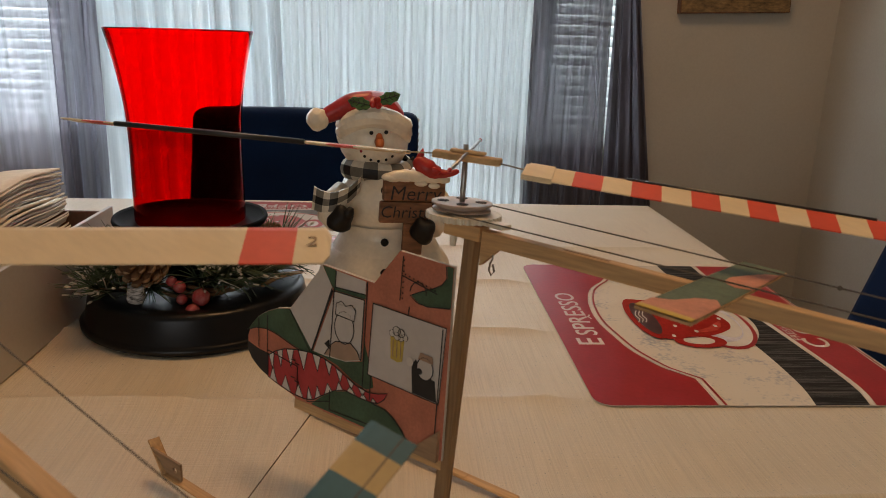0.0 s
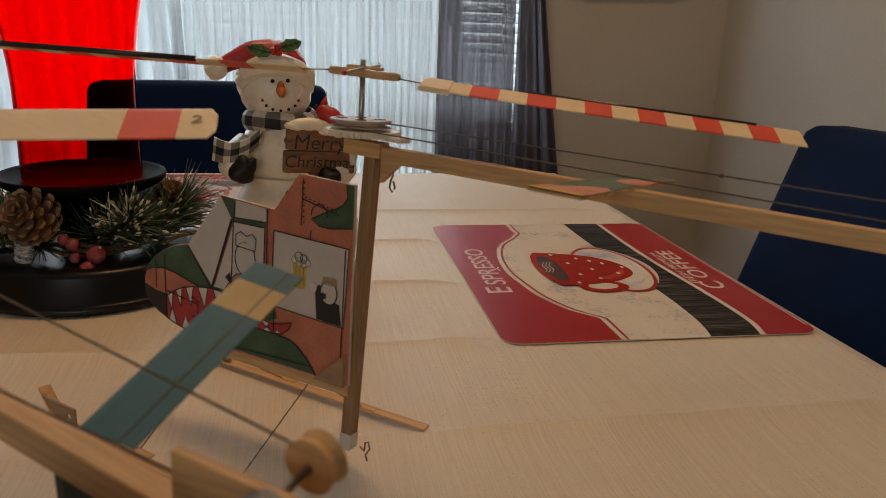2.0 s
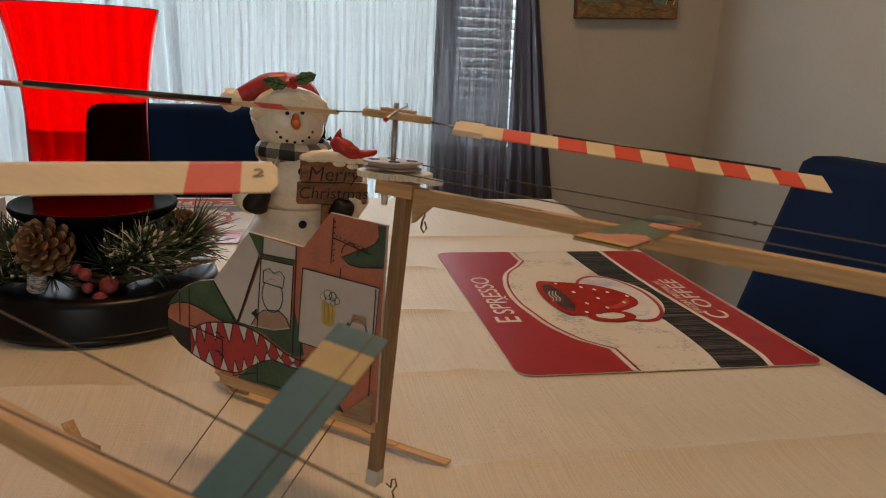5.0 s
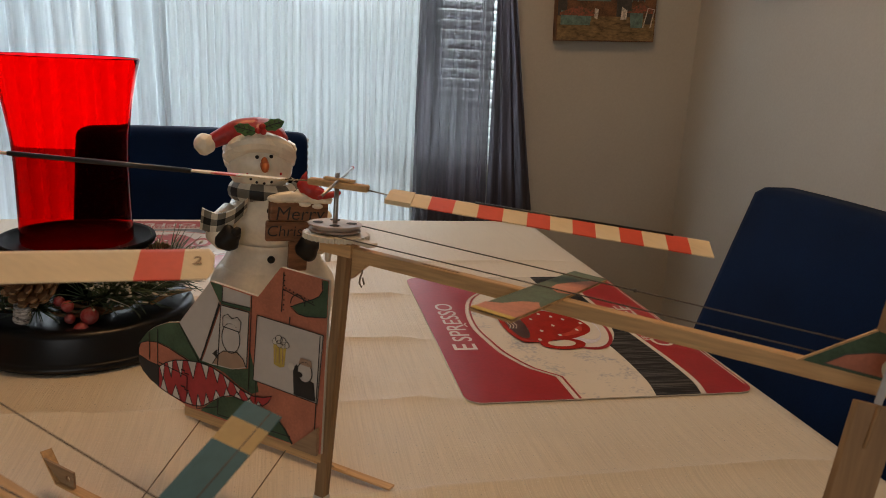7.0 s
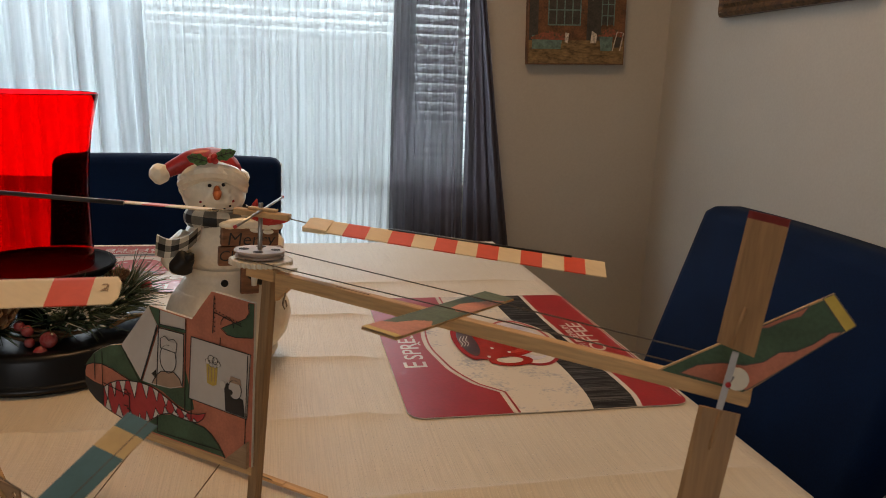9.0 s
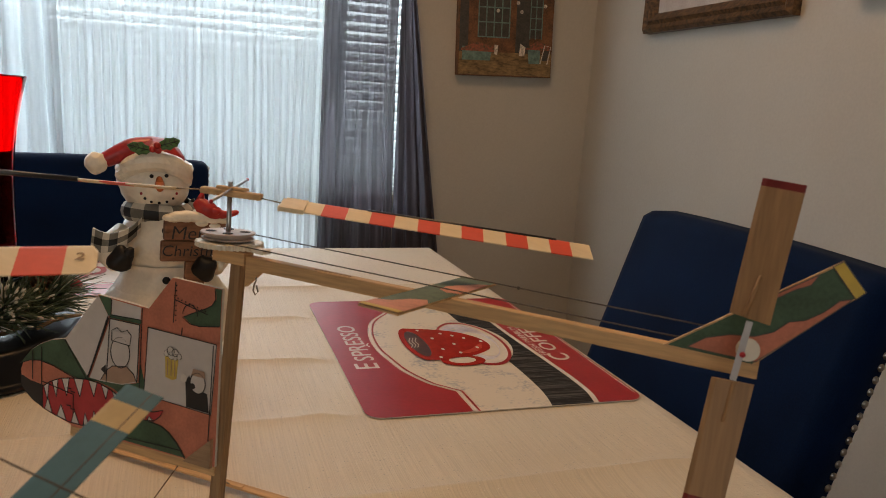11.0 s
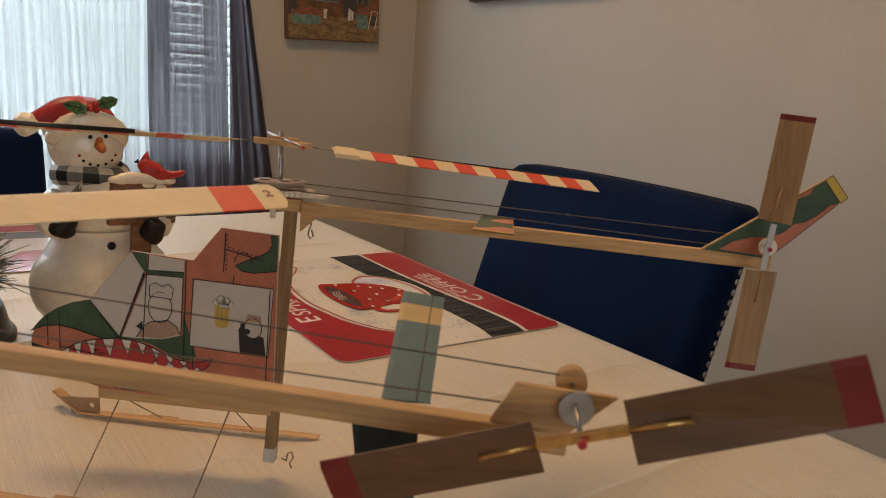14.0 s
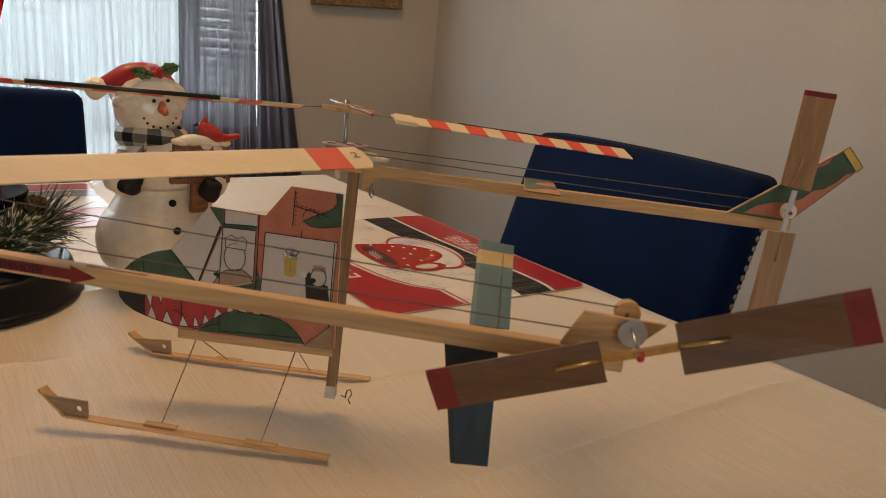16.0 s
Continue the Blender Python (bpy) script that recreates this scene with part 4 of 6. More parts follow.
# ---- snowman figurine ----
def snowman():
    """A carved snowman in one mesh, with hat, scarf, mittens, sign and bird."""
    g = Geo()
    mats = [SNOW, CORAL, CARROT, COAL, GREY_CHECK, CREAM_CHECK, SIGN, HOLLY, CARDINAL, INK]
    g.lathe([(0.0, 0.0), (0.046, 0.0), (0.050, 0.004), (0.056, 0.014), (0.050, 0.020)], 48, 0, pose(0.004, 0, 0))
    g.lathe([(0.056, 0.090), (0.0485, 0.103), (0.0455, 0.110), (0.0470, 0.118)], 60, 0, pose(0.004, 0, 0))
    g.hewn((0.004, 0, 0.056), (0.0700, 0.0700, 0.0560), 0, 210, 1, 1.0)
    g.hewn((0.004, 0, 0.138), (0.0500, 0.0500, 0.0430), 0, 150, 2, 1.0)
    # head, fur brim that frames the face, and hat
    g.hewn((-0.009, -0.002, 0.1995), (0.0345, 0.0340, 0.0322), 0, 120, 3, 1.0)
    k0, k1 = len(g.v), len(g.f)
    arc = [radians(-122 + 244 * i / 26) for i in range(27)]
    hood = [(-0.009 + 0.0295 * math.sin(a), -0.0075 - 0.0195 * max(0.0, math.cos(a)) ** 0.8, 0.2062 + 0.0195 * math.cos(a)) for a in arc]
    g.tube(hood, [0.0068 + 0.0045 * max(0.0, math.cos(a * 0.72)) for a in arc], 12, 0)
    g.tube([(-0.009 + 0.0295 * math.cos(a), 0.003 + 0.028 * math.sin(a), 0.2150) for a in [radians(-20 + 220 * i / 20) for i in range(21)]], 0.0095, 10, 0)
    g.v[k0:] = [tuple(Vector(p) + noise.noise_vector(Vector(p) * 160) * 0.0011) for p in g.v[k0:]]
    g.s[k1:] = [False] * (len(g.s) - k1)
    g.hewn((-0.011, 0.002, 0.2205), (0.0320, 0.0310, 0.0280), 1, 70, 4)
    g.tube(eased3([(-0.014, -0.002, 0.236), (-0.030, -0.008, 0.236), (-0.044, -0.012, 0.2305), (-0.058, -0.015, 0.2235)]), [0.0135 - 0.0062 * i / 12 for i in range(13)], 28, 1)
    g.hewn((-0.064, -0.017, 0.2215), 0.0110, 0, 30, 5, 0.9, 48, 32)
    for c, ang in (((-0.012, -0.0345, 0.2370), 172), ((-0.005, -0.0325, 0.2415), 26)):
        leaf = Matrix.Translation(c) @ Euler((radians(62), radians(6), 0)).to_matrix().to_4x4() @ pose(0, 0, 0, 0, 0, ang)
        out = [(0, 0), (0.003, 0.0045), (0.007, 0.0050), (0.010, 0.0072), (0.014, 0.0052), (0.018, 0.0050), (0.023, 0.0), (0.018, -0.0050), (0.014, -0.0052), (0.010, -0.0072), (0.007, -0.0050), (0.003, -0.0045)]
        g.prism(out, -0.0014, 0.0010, 7, leaf, 0.0004)
        g.tube([(0.001, 0, 0.0012), (0.021, 0, 0.0012)], 0.0005, 5, 9, leaf)
        for x in (0.006, 0.011, 0.016):
            for w in (-1, 1):
                g.tube([(x, 0, 0.0012), (x + 0.003, 0.0038 * w, 0.0012)], 0.00035, 4, 9, leaf)
    for x, z in ((-0.010, 0.2390), (-0.006, 0.2430), (-0.005, 0.2380)):
        g.ball((x, -0.0345, z), 0.0036, 8, 12, 8)
    # face
    g.tube([(-0.004, -0.034, 0.2035), (-0.0035, -0.041, 0.2020), (-0.0035, -0.046, 0.2000), (-0.004, -0.048, 0.1985)], [0.0050, 0.0044, 0.0034, 0.0014], 14, 2)
    g.ball((-0.004, -0.037, 0.2065), (0.0036, 0.004, 0.0055), 2, 14, 10)
    for x, z in ((-0.0115, 0.2115), (0.0028, 0.2123)):
        g.ball((x, -0.0345, z), 0.0020, 3, 12, 8)
    for i in range(7):
        a = radians(-166 + i * 25.3)
        x, z = 0.0175 * math.cos(a), 0.1965 + 0.0130 * math.sin(a)
        x -= 0.0045
        g.ball((x, -0.0018 - 0.0345 * math.sqrt(1 - ((x + 0.009) / 0.0345) ** 2 - ((z - 0.1995) / 0.0322) ** 2), z), 0.0015, 3 if 0 < i < 6 else 1, 8, 6)
    # scarf: a checked ring and an end that swings out
    n = 16
    for i in range(n):
        for row in range(3):
            a0, a1 = 2 * math.pi * i / n, 2 * math.pi * (i + 1) / n
            t0, t1 = [(row - 1.5) / 1.5 * 1.25, (row - 0.5) / 1.5 * 1.25]
            v = []
            for a in (a0, a1):
                for t in (t0, (t0 + t1) / 2, t1):
                    r = 0.0280 + 0.0105 * math.cos(t) * (1 + 0.08 * math.sin(5 * a))
                    v.append((r * math.cos(a) - 0.005, r * math.sin(a), 0.1705 + 0.0120 * math.sin(t) + 0.002 * math.sin(2 * a)))
            slot = (4, 3)[i % 2] if row == 1 else (5, 4)[i % 2]
            g.add(v, [(0, 3, 4, 1), (1, 4, 5, 2)], slot, True)
    ends = eased3([(-0.022, -0.036, 0.162), (-0.034, -0.044, 0.1520), (-0.048, -0.048, 0.1465), (-0.058, -0.046, 0.1460), (-0.068, -0.040, 0.1485)], 3)
    for i in range(12):
        for row in range(3):
            a, b = Vector(ends[i]), Vector(ends[i + 1])
            up = Vector((0.12, 0.10, 0.97)) * (0.0050 + 0.00022 * i)
            lo, hi = (row - 1.5), (row - 0.5)
            slot = (4, 3)[(i + 1) // 2 % 2] if row == 1 else (5, 4)[(i + 1) // 2 % 2]
            th = Vector((0, -0.0045, 0))
            v = [a + up * lo, b + up * lo, b + up * hi, a + up * hi]
            v += [p + th for p in v]
            g.add(v, [(3, 2, 1, 0), (4, 5, 6, 7), (0, 1, 5, 4), (2, 3, 7, 6), (1, 2, 6, 5), (0, 4, 7, 3)], slot)
    # arms, mittens and buttons
    g.tube([(-0.038, -0.012, 0.148), (-0.050, -0.024, 0.138), (-0.051, -0.036, 0.131), (-0.044, -0.045, 0.1275)], [0.0135, 0.0140, 0.0140, 0.0135], 14, 0)
    g.tube([(0.040, -0.012, 0.156), (0.053, -0.022, 0.142), (0.053, -0.036, 0.128), (0.046, -0.046, 0.121)], [0.015, 0.0155, 0.0155, 0.0145], 14, 0)
    g.ball((-0.041, -0.052, 0.129), (0.0125, 0.011, 0.0130), 3, 16, 12, 0.3, scale=90)
    g.tube([(-0.037, -0.055, 0.133), (-0.032, -0.057, 0.138), (-0.030, -0.057, 0.142)], [0.006, 0.005, 0.0025], 10, 3)
    g.ball((0.040, -0.058, 0.1195), (0.0125, 0.011, 0.0130), 3, 16, 12, 0.3, scale=90)
    for z, y in ((0.157, -0.0455), (0.1300, -0.0500), (0.1050, -0.0480), (0.0785, -0.0645), (0.0510, -0.0700)):
        g.ball((0.002, y, z), (0.0042, 0.0035, 0.0042), 3, 10, 6)
    # sign on a post, heaped with snow, and the bird
    sg = Matrix.Translation((0.031, -0.053, 0.1485)) @ Euler((0, radians(3), radians(12))).to_matrix().to_4x4() @ Matrix.Diagonal((1.12, 1.0, 1.08, 1))
    g.box(-0.031, 0.031, -0.004, 0.004, -0.020, -0.0004, 0.0018, 6, sg)
    g.box(-0.029, 0.026, -0.004, 0.004, 0.0004, 0.020, 0.0018, 6, sg)
    g.box(-0.009, 0.009, -0.003, 0.004, -0.050, -0.020, 0.0018, 6, sg)
    g.text("Merry", 0.0185, 9, sg @ pose(-0.001, -0.0042, 0.0070, 90), thin=0.00015, shear=0.12)
    g.text("Christmas", 0.0152, 9, sg @ pose(0.0, -0.0042, -0.0100, 90), thin=0.0001, shear=0.1)
    g.tube([(-0.029, -0.001, 0.0205), (-0.020, -0.002, 0.0225), (-0.010, -0.001, 0.0235), (0.0, -0.002, 0.0225), (0.010, -0.001, 0.0240), (0.019, -0.002, 0.0225), (0.027, -0.001, 0.0205)], [0.003, 0.0052, 0.0056, 0.0050, 0.0060, 0.0052, 0.003], 12, 0, sg)
    for x, z, r in ((-0.022, 0.021, 0.006), (-0.012, 0.022, 0.007), (0.0, 0.022, 0.0075), (0.012, 0.022, 0.008), (0.022, 0.021, 0.006), (0.003, 0.017, 0.005), (0.015, 0.015, 0.0045)):
        g.ball((x, 0, z), (r * 1.5, 0.0075, r * 0.75), 0, 12, 8, 0.15, sg, 100)
    bd = Matrix.Translation((0.0435, -0.050, 0.1780)) @ Euler((0, 0, radians(-8))).to_matrix().to_4x4()
    g.tube(eased3([(-0.0125, 0, 0.0120), (-0.009, 0, 0.0085), (-0.003, 0, 0.0030), (0.005, 0, -0.0015), (0.013, 0, -0.0025), (0.022, 0, -0.0015), (0.030, 0, 0.0010)], 3),
           [0.0034, 0.0054, 0.0066, 0.0072, 0.0080, 0.0090, 0.0096, 0.0098, 0.0092, 0.0082, 0.0070, 0.0058, 0.0048, 0.0041, 0.0037, 0.0034, 0.0031, 0.0026, 0.0012], 16, 8, bd)
    g.tube([(-0.0085, 0, 0.011), (-0.0070, 0, 0.0165), (-0.0055, 0, 0.0215)], [0.0046, 0.0030, 0.0006], 10, 8, bd)
    g.tube([(-0.014, 0, 0.0115), (-0.0185, 0, 0.0105)], [0.0026, 0.0004], 8, 3, bd)
    for w in (-1, 1):
        g.ball((0.004, 0.0062 * w, 0.001), (0.0085, 0.0022, 0.0042), 8, 12, 8, 0, bd)
    return solid("snowman_figurine", g, mats, "painted snowman figurine in red hat and checked scarf, holding a sign", "figurine", pose(0.120, 0.852, 0.7505, 0, 0, 4))


snowman()


# ---- candle holder, wreath and glass ----
CX, CY = -0.088, 0.880
holder = thing("candle_holder", pose(CX + 0.002, CY - 0.006, 0.7505), "black enamelled pedestal candle holder with a wide base", "candle holder")
part("base", Geo().lathe([(0.0, 0.0), (0.118, 0.0), (0.122, 0.003), (0.1225, 0.007), (0.1195, 0.009), (0.1175, 0.011), (0.1125, 0.034), (0.1105, 0.0375), (0.106, 0.0395), (0.099, 0.0400), (0.085, 0.0385), (0.04, 0.038), (0.0, 0.038)], 64, 0, pose(0.006, -0.004, 0)), BLACK_METAL, holder)
part("stem", Geo().lathe([(0.031, 0.038), (0.0275, 0.045), (0.0280, 0.055), (0.035, 0.067), (0.046, 0.079), (0.058, 0.089), (0.066, 0.0955)], 48), BLACK_METAL, holder)
part("dish", Geo().lathe([(0.0, 0.092), (0.050, 0.094), (0.070, 0.099), (0.0775, 0.104), (0.0800, 0.109), (0.0788, 0.112), (0.0755, 0.110), (0.068, 0.106), (0.0, 0.105)], 64), BLACK_DISH, holder)

wall = [(0.0572, 0.002), (0.0572, 0.010), (0.0567, 0.045), (0.0565, 0.075), (0.0568, 0.095), (0.0580, 0.115), (0.0605, 0.135), (0.0635, 0.155), (0.0675, 0.175), (0.0727, 0.1955)]
vase = Geo().lathe([(0.0562, 0.0)] + wall + [(0.0723, 0.1966)] + [(r - 0.0011, z) for r, z in wall[::-1]] + [(0.0562, 0.0)], 96)
solid("hurricane_vase", vase, RED_GLASS, "tall flared clear red glass hurricane vase standing on a black dish", "vase", pose(CX, CY, 0.8565))


def pine_cone(m, r, parent):
    g = Geo()
    n = 72
    for i in range(n):
        t = i / n
        a = i * 2.399963
        z = r * (1.05 - 2.0 * t)
        rad = r * 0.92 * math.sqrt(max(0.03, 1 - (1 - 2 * t) ** 2)) * (0.55 + 0.45 * min(1, 1.6 * t + 0.2))
        tip = Vector((math.cos(a) * rad * 1.18, math.sin(a) * rad * 1.18, z + r * 0.22))
        s = Vector((-math.sin(a), math.cos(a), 0)) * r * 0.25 * (0.5 + t)
        base = Vector((math.cos(a) * rad * 0.35, math.sin(a) * rad * 0.35, z - r * 0.05))
        mid = base.lerp(tip, 0.65)
        up = Vector((0, 0, r * 0.07))
        v = [base - s * 0.4, base + s * 0.4, mid + s, tip + s * 0.35, tip - s * 0.35, mid - s]
        g.add(v + [p + up for p in v], [(5, 4, 3, 2, 1, 0), (6, 7, 8, 9, 10, 11), (2, 3, 9, 8), (4, 5, 11, 10), (1, 2, 8, 7), (5, 0, 6, 11)], 0)
        rim = [mid.lerp(tip, 0.6) + s * 0.72, tip + s * 0.42, tip * 1.02, tip - s * 0.42, mid.lerp(tip, 0.6) - s * 0.72]
        g.add([p - up * 0.2 for p in rim] + [p + up * 1.35 for p in rim], [(4, 3, 2, 1, 0), (5, 6, 7, 8, 9)] + [(k, (k + 1) % 5, (k + 1) % 5 + 5, k + 5) for k in range(5)], 1)
    g.ball((0, 0, 0), (r * 0.45, r * 0.45, r * 0.9), 0, 10, 8)
    ob = part("pine_cone", g, [CONE, CONE_TIP], parent, "brown open pine cone with pale scale tips")
    ob.matrix_basis = m
    return ob


def sprig(c, out, length, parent, seed, frost=0.35, count=150):
    """A spray of pine needles that fans out from a short twig, some tips frosted."""
    rnd = random.Random(seed)
    out = Vector(out).normalized()
    g = Geo()
    c = Vector(c)
    g.tube([c - out * length * 0.5, c, c + out * length * 0.25], [0.0016, 0.0014, 0.0008], 6, 2)
    for _ in range(count):
        p = c + out * length * rnd.uniform(-0.45, 0.25)
        d = (out * rnd.uniform(0.35, 1.1) + Vector((rnd.gauss(0, 0.55), rnd.gauss(0, 0.55), rnd.gauss(0.12, 0.5)))).normalized()
        L = length * rnd.uniform(0.5, 1.0)
        mid, end = p + d * L * 0.55, p + d * L + Vector((0, 0, -0.003 * rnd.random()))
        if end.z < 0.003 or (end.xy.length < 0.05):
            continue
        slot = 1 if rnd.random() < frost * 0.25 else 0
        g.tube([p, mid, end], [0.0008, 0.0007, 0.00025], 3, slot)
        if rnd.random() < frost * 0.6:
            q = p + d * L * rnd.uniform(0.6, 1.0)
            g.tube([q - d * 0.0040, q - d * 0.001, q + d * 0.0022], [0.0006, rnd.uniform(0.0009, 0.0017), 0.0007], 5, 1)
    return part("pine_sprig", g, [NEEDLE, FROST, TWIG], parent)


wreath = thing("berry_wreath", pose(CX, CY, 0.7905), "small frosted pine and berry wreath round the candle holder's stem", "wreath")
for k, r0 in enumerate((0.0, 1.1, 2.2)):
    ring = [((0.074 + 0.006 * math.sin(5 * a + r0)) * math.cos(a), (0.074 + 0.006 * math.sin(5 * a + r0)) * math.sin(a), 0.008 + 0.005 * math.sin(3 * a + r0)) for a in [2 * math.pi * i / 40 for i in range(41)]]
    part("twig", Geo().tube(ring, 0.0022, 6), TWIG, wreath)
spray = [(-165, 0.060), (-150, 0.055), (-128, 0.045), (-105, 0.040), (-62, 0.052), (-48, 0.055), (-30, 0.055), (-12, 0.060), (5, 0.058), (25, 0.05), (60, 0.045), (110, 0.045), (150, 0.05), (175, 0.055)]
for i, (deg, ln) in enumerate(spray):
    a = radians(deg)
    z = 0.012 + 0.008 * ((i * 7) % 3)
    sprig((0.080 * math.cos(a), 0.080 * math.sin(a), z), (math.cos(a + 0.5), math.sin(a + 0.5), 0.35), ln, wreath, i, 0.26 if deg in (-62, -48, -150) else 0.12)
sprig((0.088 * math.cos(radians(-8)), 0.088 * math.sin(radians(-8)), 0.03), (0.8, -0.1, 0.6), 0.062, wreath, 40, 0.1, 90)
pine_cone(pose(0.088 * math.cos(radians(-103)), 0.088 * math.sin(radians(-103)), 0.043, 62, 0, -16), 0.0255, wreath)
pine_cone(pose(0.083 * math.cos(radians(2)), 0.083 * math.sin(radians(2)), 0.042, 40, 20, 30), 0.018, wreath)
pine_cone(pose(0.080 * math.cos(radians(120)), 0.080 * math.sin(radians(120)), 0.034, 40, 0, 160), 0.019, wreath)
for deg, r, z, s in ((-69.7, 0.097, 0.0084, 0.0088), (-74.6, 0.104, -0.003, 0.0074), (-82, 0.090, 0.018, 0.0062), (-87.5, 0.085, 0.022, 0.0055), (-81, 0.092, 0.0055, 0.0054), (9, 0.112, 0.037, 0.0066), (-160, 0.09, 0.03, 0.006), (70, 0.09, 0.02, 0.006)):
    a = radians(deg)
    part("berry", Geo().ball((r * math.cos(a), r * math.sin(a), z), s, 0, 16, 10, 0.04, scale=200), BERRY, wreath, "frosted red berry")
    part("berry_stem", Geo().tube([(0.07 * math.cos(a), 0.07 * math.sin(a), 0.008), (r * math.cos(a), r * math.sin(a), z)], 0.0008, 5), TWIG, wreath)

# a short frosted birch roll and a thick bare twig
a = radians(-106)
roll = Geo()
prof = [(0.0, -0.009), (0.0078, -0.009)] + [(0.0085 + 0.0005 * math.sin(i * 2.1), -0.0085 + i * 0.0017) for i in range(11)] + [(0.0078, 0.009), (0.0, 0.009)]
roll.lathe(prof, 18, 0, pose(0.100 * math.cos(a), 0.100 * math.sin(a), 0.0135, 12, 6, 20), True, lambda t, z: 1 + 0.06 * noise.noise(Vector((math.cos(t) * 2, math.sin(t) * 2, z * 500))))
part("birch_roll", roll, BIRCH, wreath, "frosted black and white birch bark roll")
part("twig", Geo().tube([(0.085, -0.050, 0.008), (0.097, -0.030, 0.011), (0.108, -0.008, 0.008), (0.114, 0.020, 0.001)], [0.0022, 0.0026, 0.0024, 0.0018], 8), BARE, wreath)
sprig((0.060, -0.072, 0.034), (0.2, -0.5, 0.7), 0.042, wreath, 61, 0.6, 120)
sprig((-0.062, -0.085, 0.012), (-0.4, -0.6, 0.25), 0.050, wreath, 62, 0.6, 110)

# ---- napkins in their box ----
nb = thing("napkin_box", pose(-0.345, 0.80, 0.7505, 0, 0, 1.5), "satin grey tray-like napkin box with brown ends", "napkin box")
part("side_panel", Geo().box(0.135, 0.140, -0.17, 0.165, 0.0, 0.096, 0.001), FROSTED, nb)
part("side_panel", Geo().box(-0.140, -0.135, -0.17, 0.165, 0.0, 0.096, 0.001), FROSTED, nb)
part("bottom", Geo().box(-0.134, 0.134, -0.165, 0.16, 0.0, 0.005, 0.001), BOX_WOOD, nb)
part("end_panel", Geo().box(-0.134, 0.134, 0.160, 0.1645, 0.006, 0.090, 0.001), BOX_WOOD, nb)
part("end_panel", Geo().box(-0.134, 0.134, -0.1695, -0.165, 0.006, 0.090, 0.001), BOX_WOOD, nb)
stack = thing("napkin_stack", pose(-0.345, 0.80, 0.7565, 0, 0, 1.5), "thick stack of folded cream paper napkins", "napkins")
rnd = random.Random(7)
z = 0.004
for i in range(38):
    th = rnd.uniform(0.0030, 0.0040)
    g = Geo()
    v, f = [], []
    x0, x1, y0, y1 = -0.13, 0.091 + rnd.uniform(-0.004, 0.003), rnd.uniform(0.0, 0.006), 0.155 + rnd.uniform(-0.003, 0.002)
    nx, ny = 18, 5
    for lift in (0, 1):
        for b in range(ny + 1):
            for a in range(nx + 1):
                u, w = a / nx, b / ny
                sag = 0.010 * (i / 34) * (noise.noise(Vector((u * 2.2, w * 1.2, i * 0.06))) + 0.35 * noise.noise(Vector((u * 6, w * 2, i * 0.35))) * (1 - w))
                edge = 0.14 * th if b in (0, ny) or a == nx else 0.0
                fan = 0.78 * (1 - (i / 37) ** 3) + 0.05
                base = max(0.004 + i * 0.0004, z + sag - fan * (x1 - x0) * (1 - u))
                v.append((x0 + (x1 - x0) * u, y0 + (y1 - y0) * w, base + (edge if lift == 0 else th * (0.6 + 0.39 * u) - edge)))
    n = (nx + 1) * (ny + 1)
    for b in range(ny):
        for a in range(nx):
            k = b * (nx + 1) + a
            f.append((k, k + nx + 1, k + nx + 2, k + 1))
            f.append((n + k, n + k + 1, n + k + nx + 2, n + k + nx + 1))
    rim = list(range(nx + 1)) + [(b + 1) * (nx + 1) + nx for b in range(ny)]
    f += [(p, q, n + q, n + p) for p, q in zip(rim, rim[1:])]
    part("napkin", g.add(v, f, 0, True), NAPKIN, stack)
    z += th


# ---- model helicopters ----
def mm(*p):
    return tuple(c / 1000 for c in p)


def plate(g, corners, thick, slot=0):
    """A thin board between four corners, given in order."""
    c = [Vector(p) for p in corners]
    n = (c[1] - c[0]).cross(c[3] - c[0]).normalized() * thick / 2
    g.add([p - n for p in c] + [p + n for p in c], [(3, 2, 1, 0), (4, 5, 6, 7), (0, 1, 5, 4), (1, 2, 6, 5), (2, 3, 7, 6), (3, 0, 4, 7)], slot)


def mix4(c, u, w):
    """A point of the four-cornered sheet c at the shares u along and w across."""
    a, b, d, e = (Vector(p) for p in c)
    return a.lerp(b, u).lerp(e.lerp(d, u), w)


def banded(name, corners, stops, mats, thick, parent, label=""):
    """A blade of coloured bands: stops are shares of its length."""
    c = [Vector(p) for p in corners]
    n = (c[1] - c[0]).cross(c[3] - c[0]).normalized() * thick / 2
    v, f, slots = [], [], []
    for s in stops:
        e = 0.22 if s == 1 and 0.988 in stops else 0.0
        v += [mix4(c, s, e) - n * 0.4, mix4(c, s, 0.12 + e) - n, mix4(c, s, 1 - e) - n * 0.4, mix4(c, s, 1 - e) + n * 0.4, mix4(c, s, 0.6) + n, mix4(c, s, 0.12 + e) + n * 1.5, mix4(c, s, e) + n * 0.4]
    for i in range(len(stops) - 1):
        for k in range(7):
            f.append((i * 7 + k, i * 7 + (k + 1) % 7, i * 7 + 7 + (k + 1) % 7, i * 7 + 7 + k))
            slots.append(i % len(mats) if len(mats) <= 2 else i)
    q = (len(stops) - 1) * 7
    f += [tuple(range(6, -1, -1)), tuple(range(q, q + 7))]
    slots += [slots[0], slots[-1]]
    g = Geo().add(v, f)
    g.m = slots
    return part(name, g, mats, parent, label)


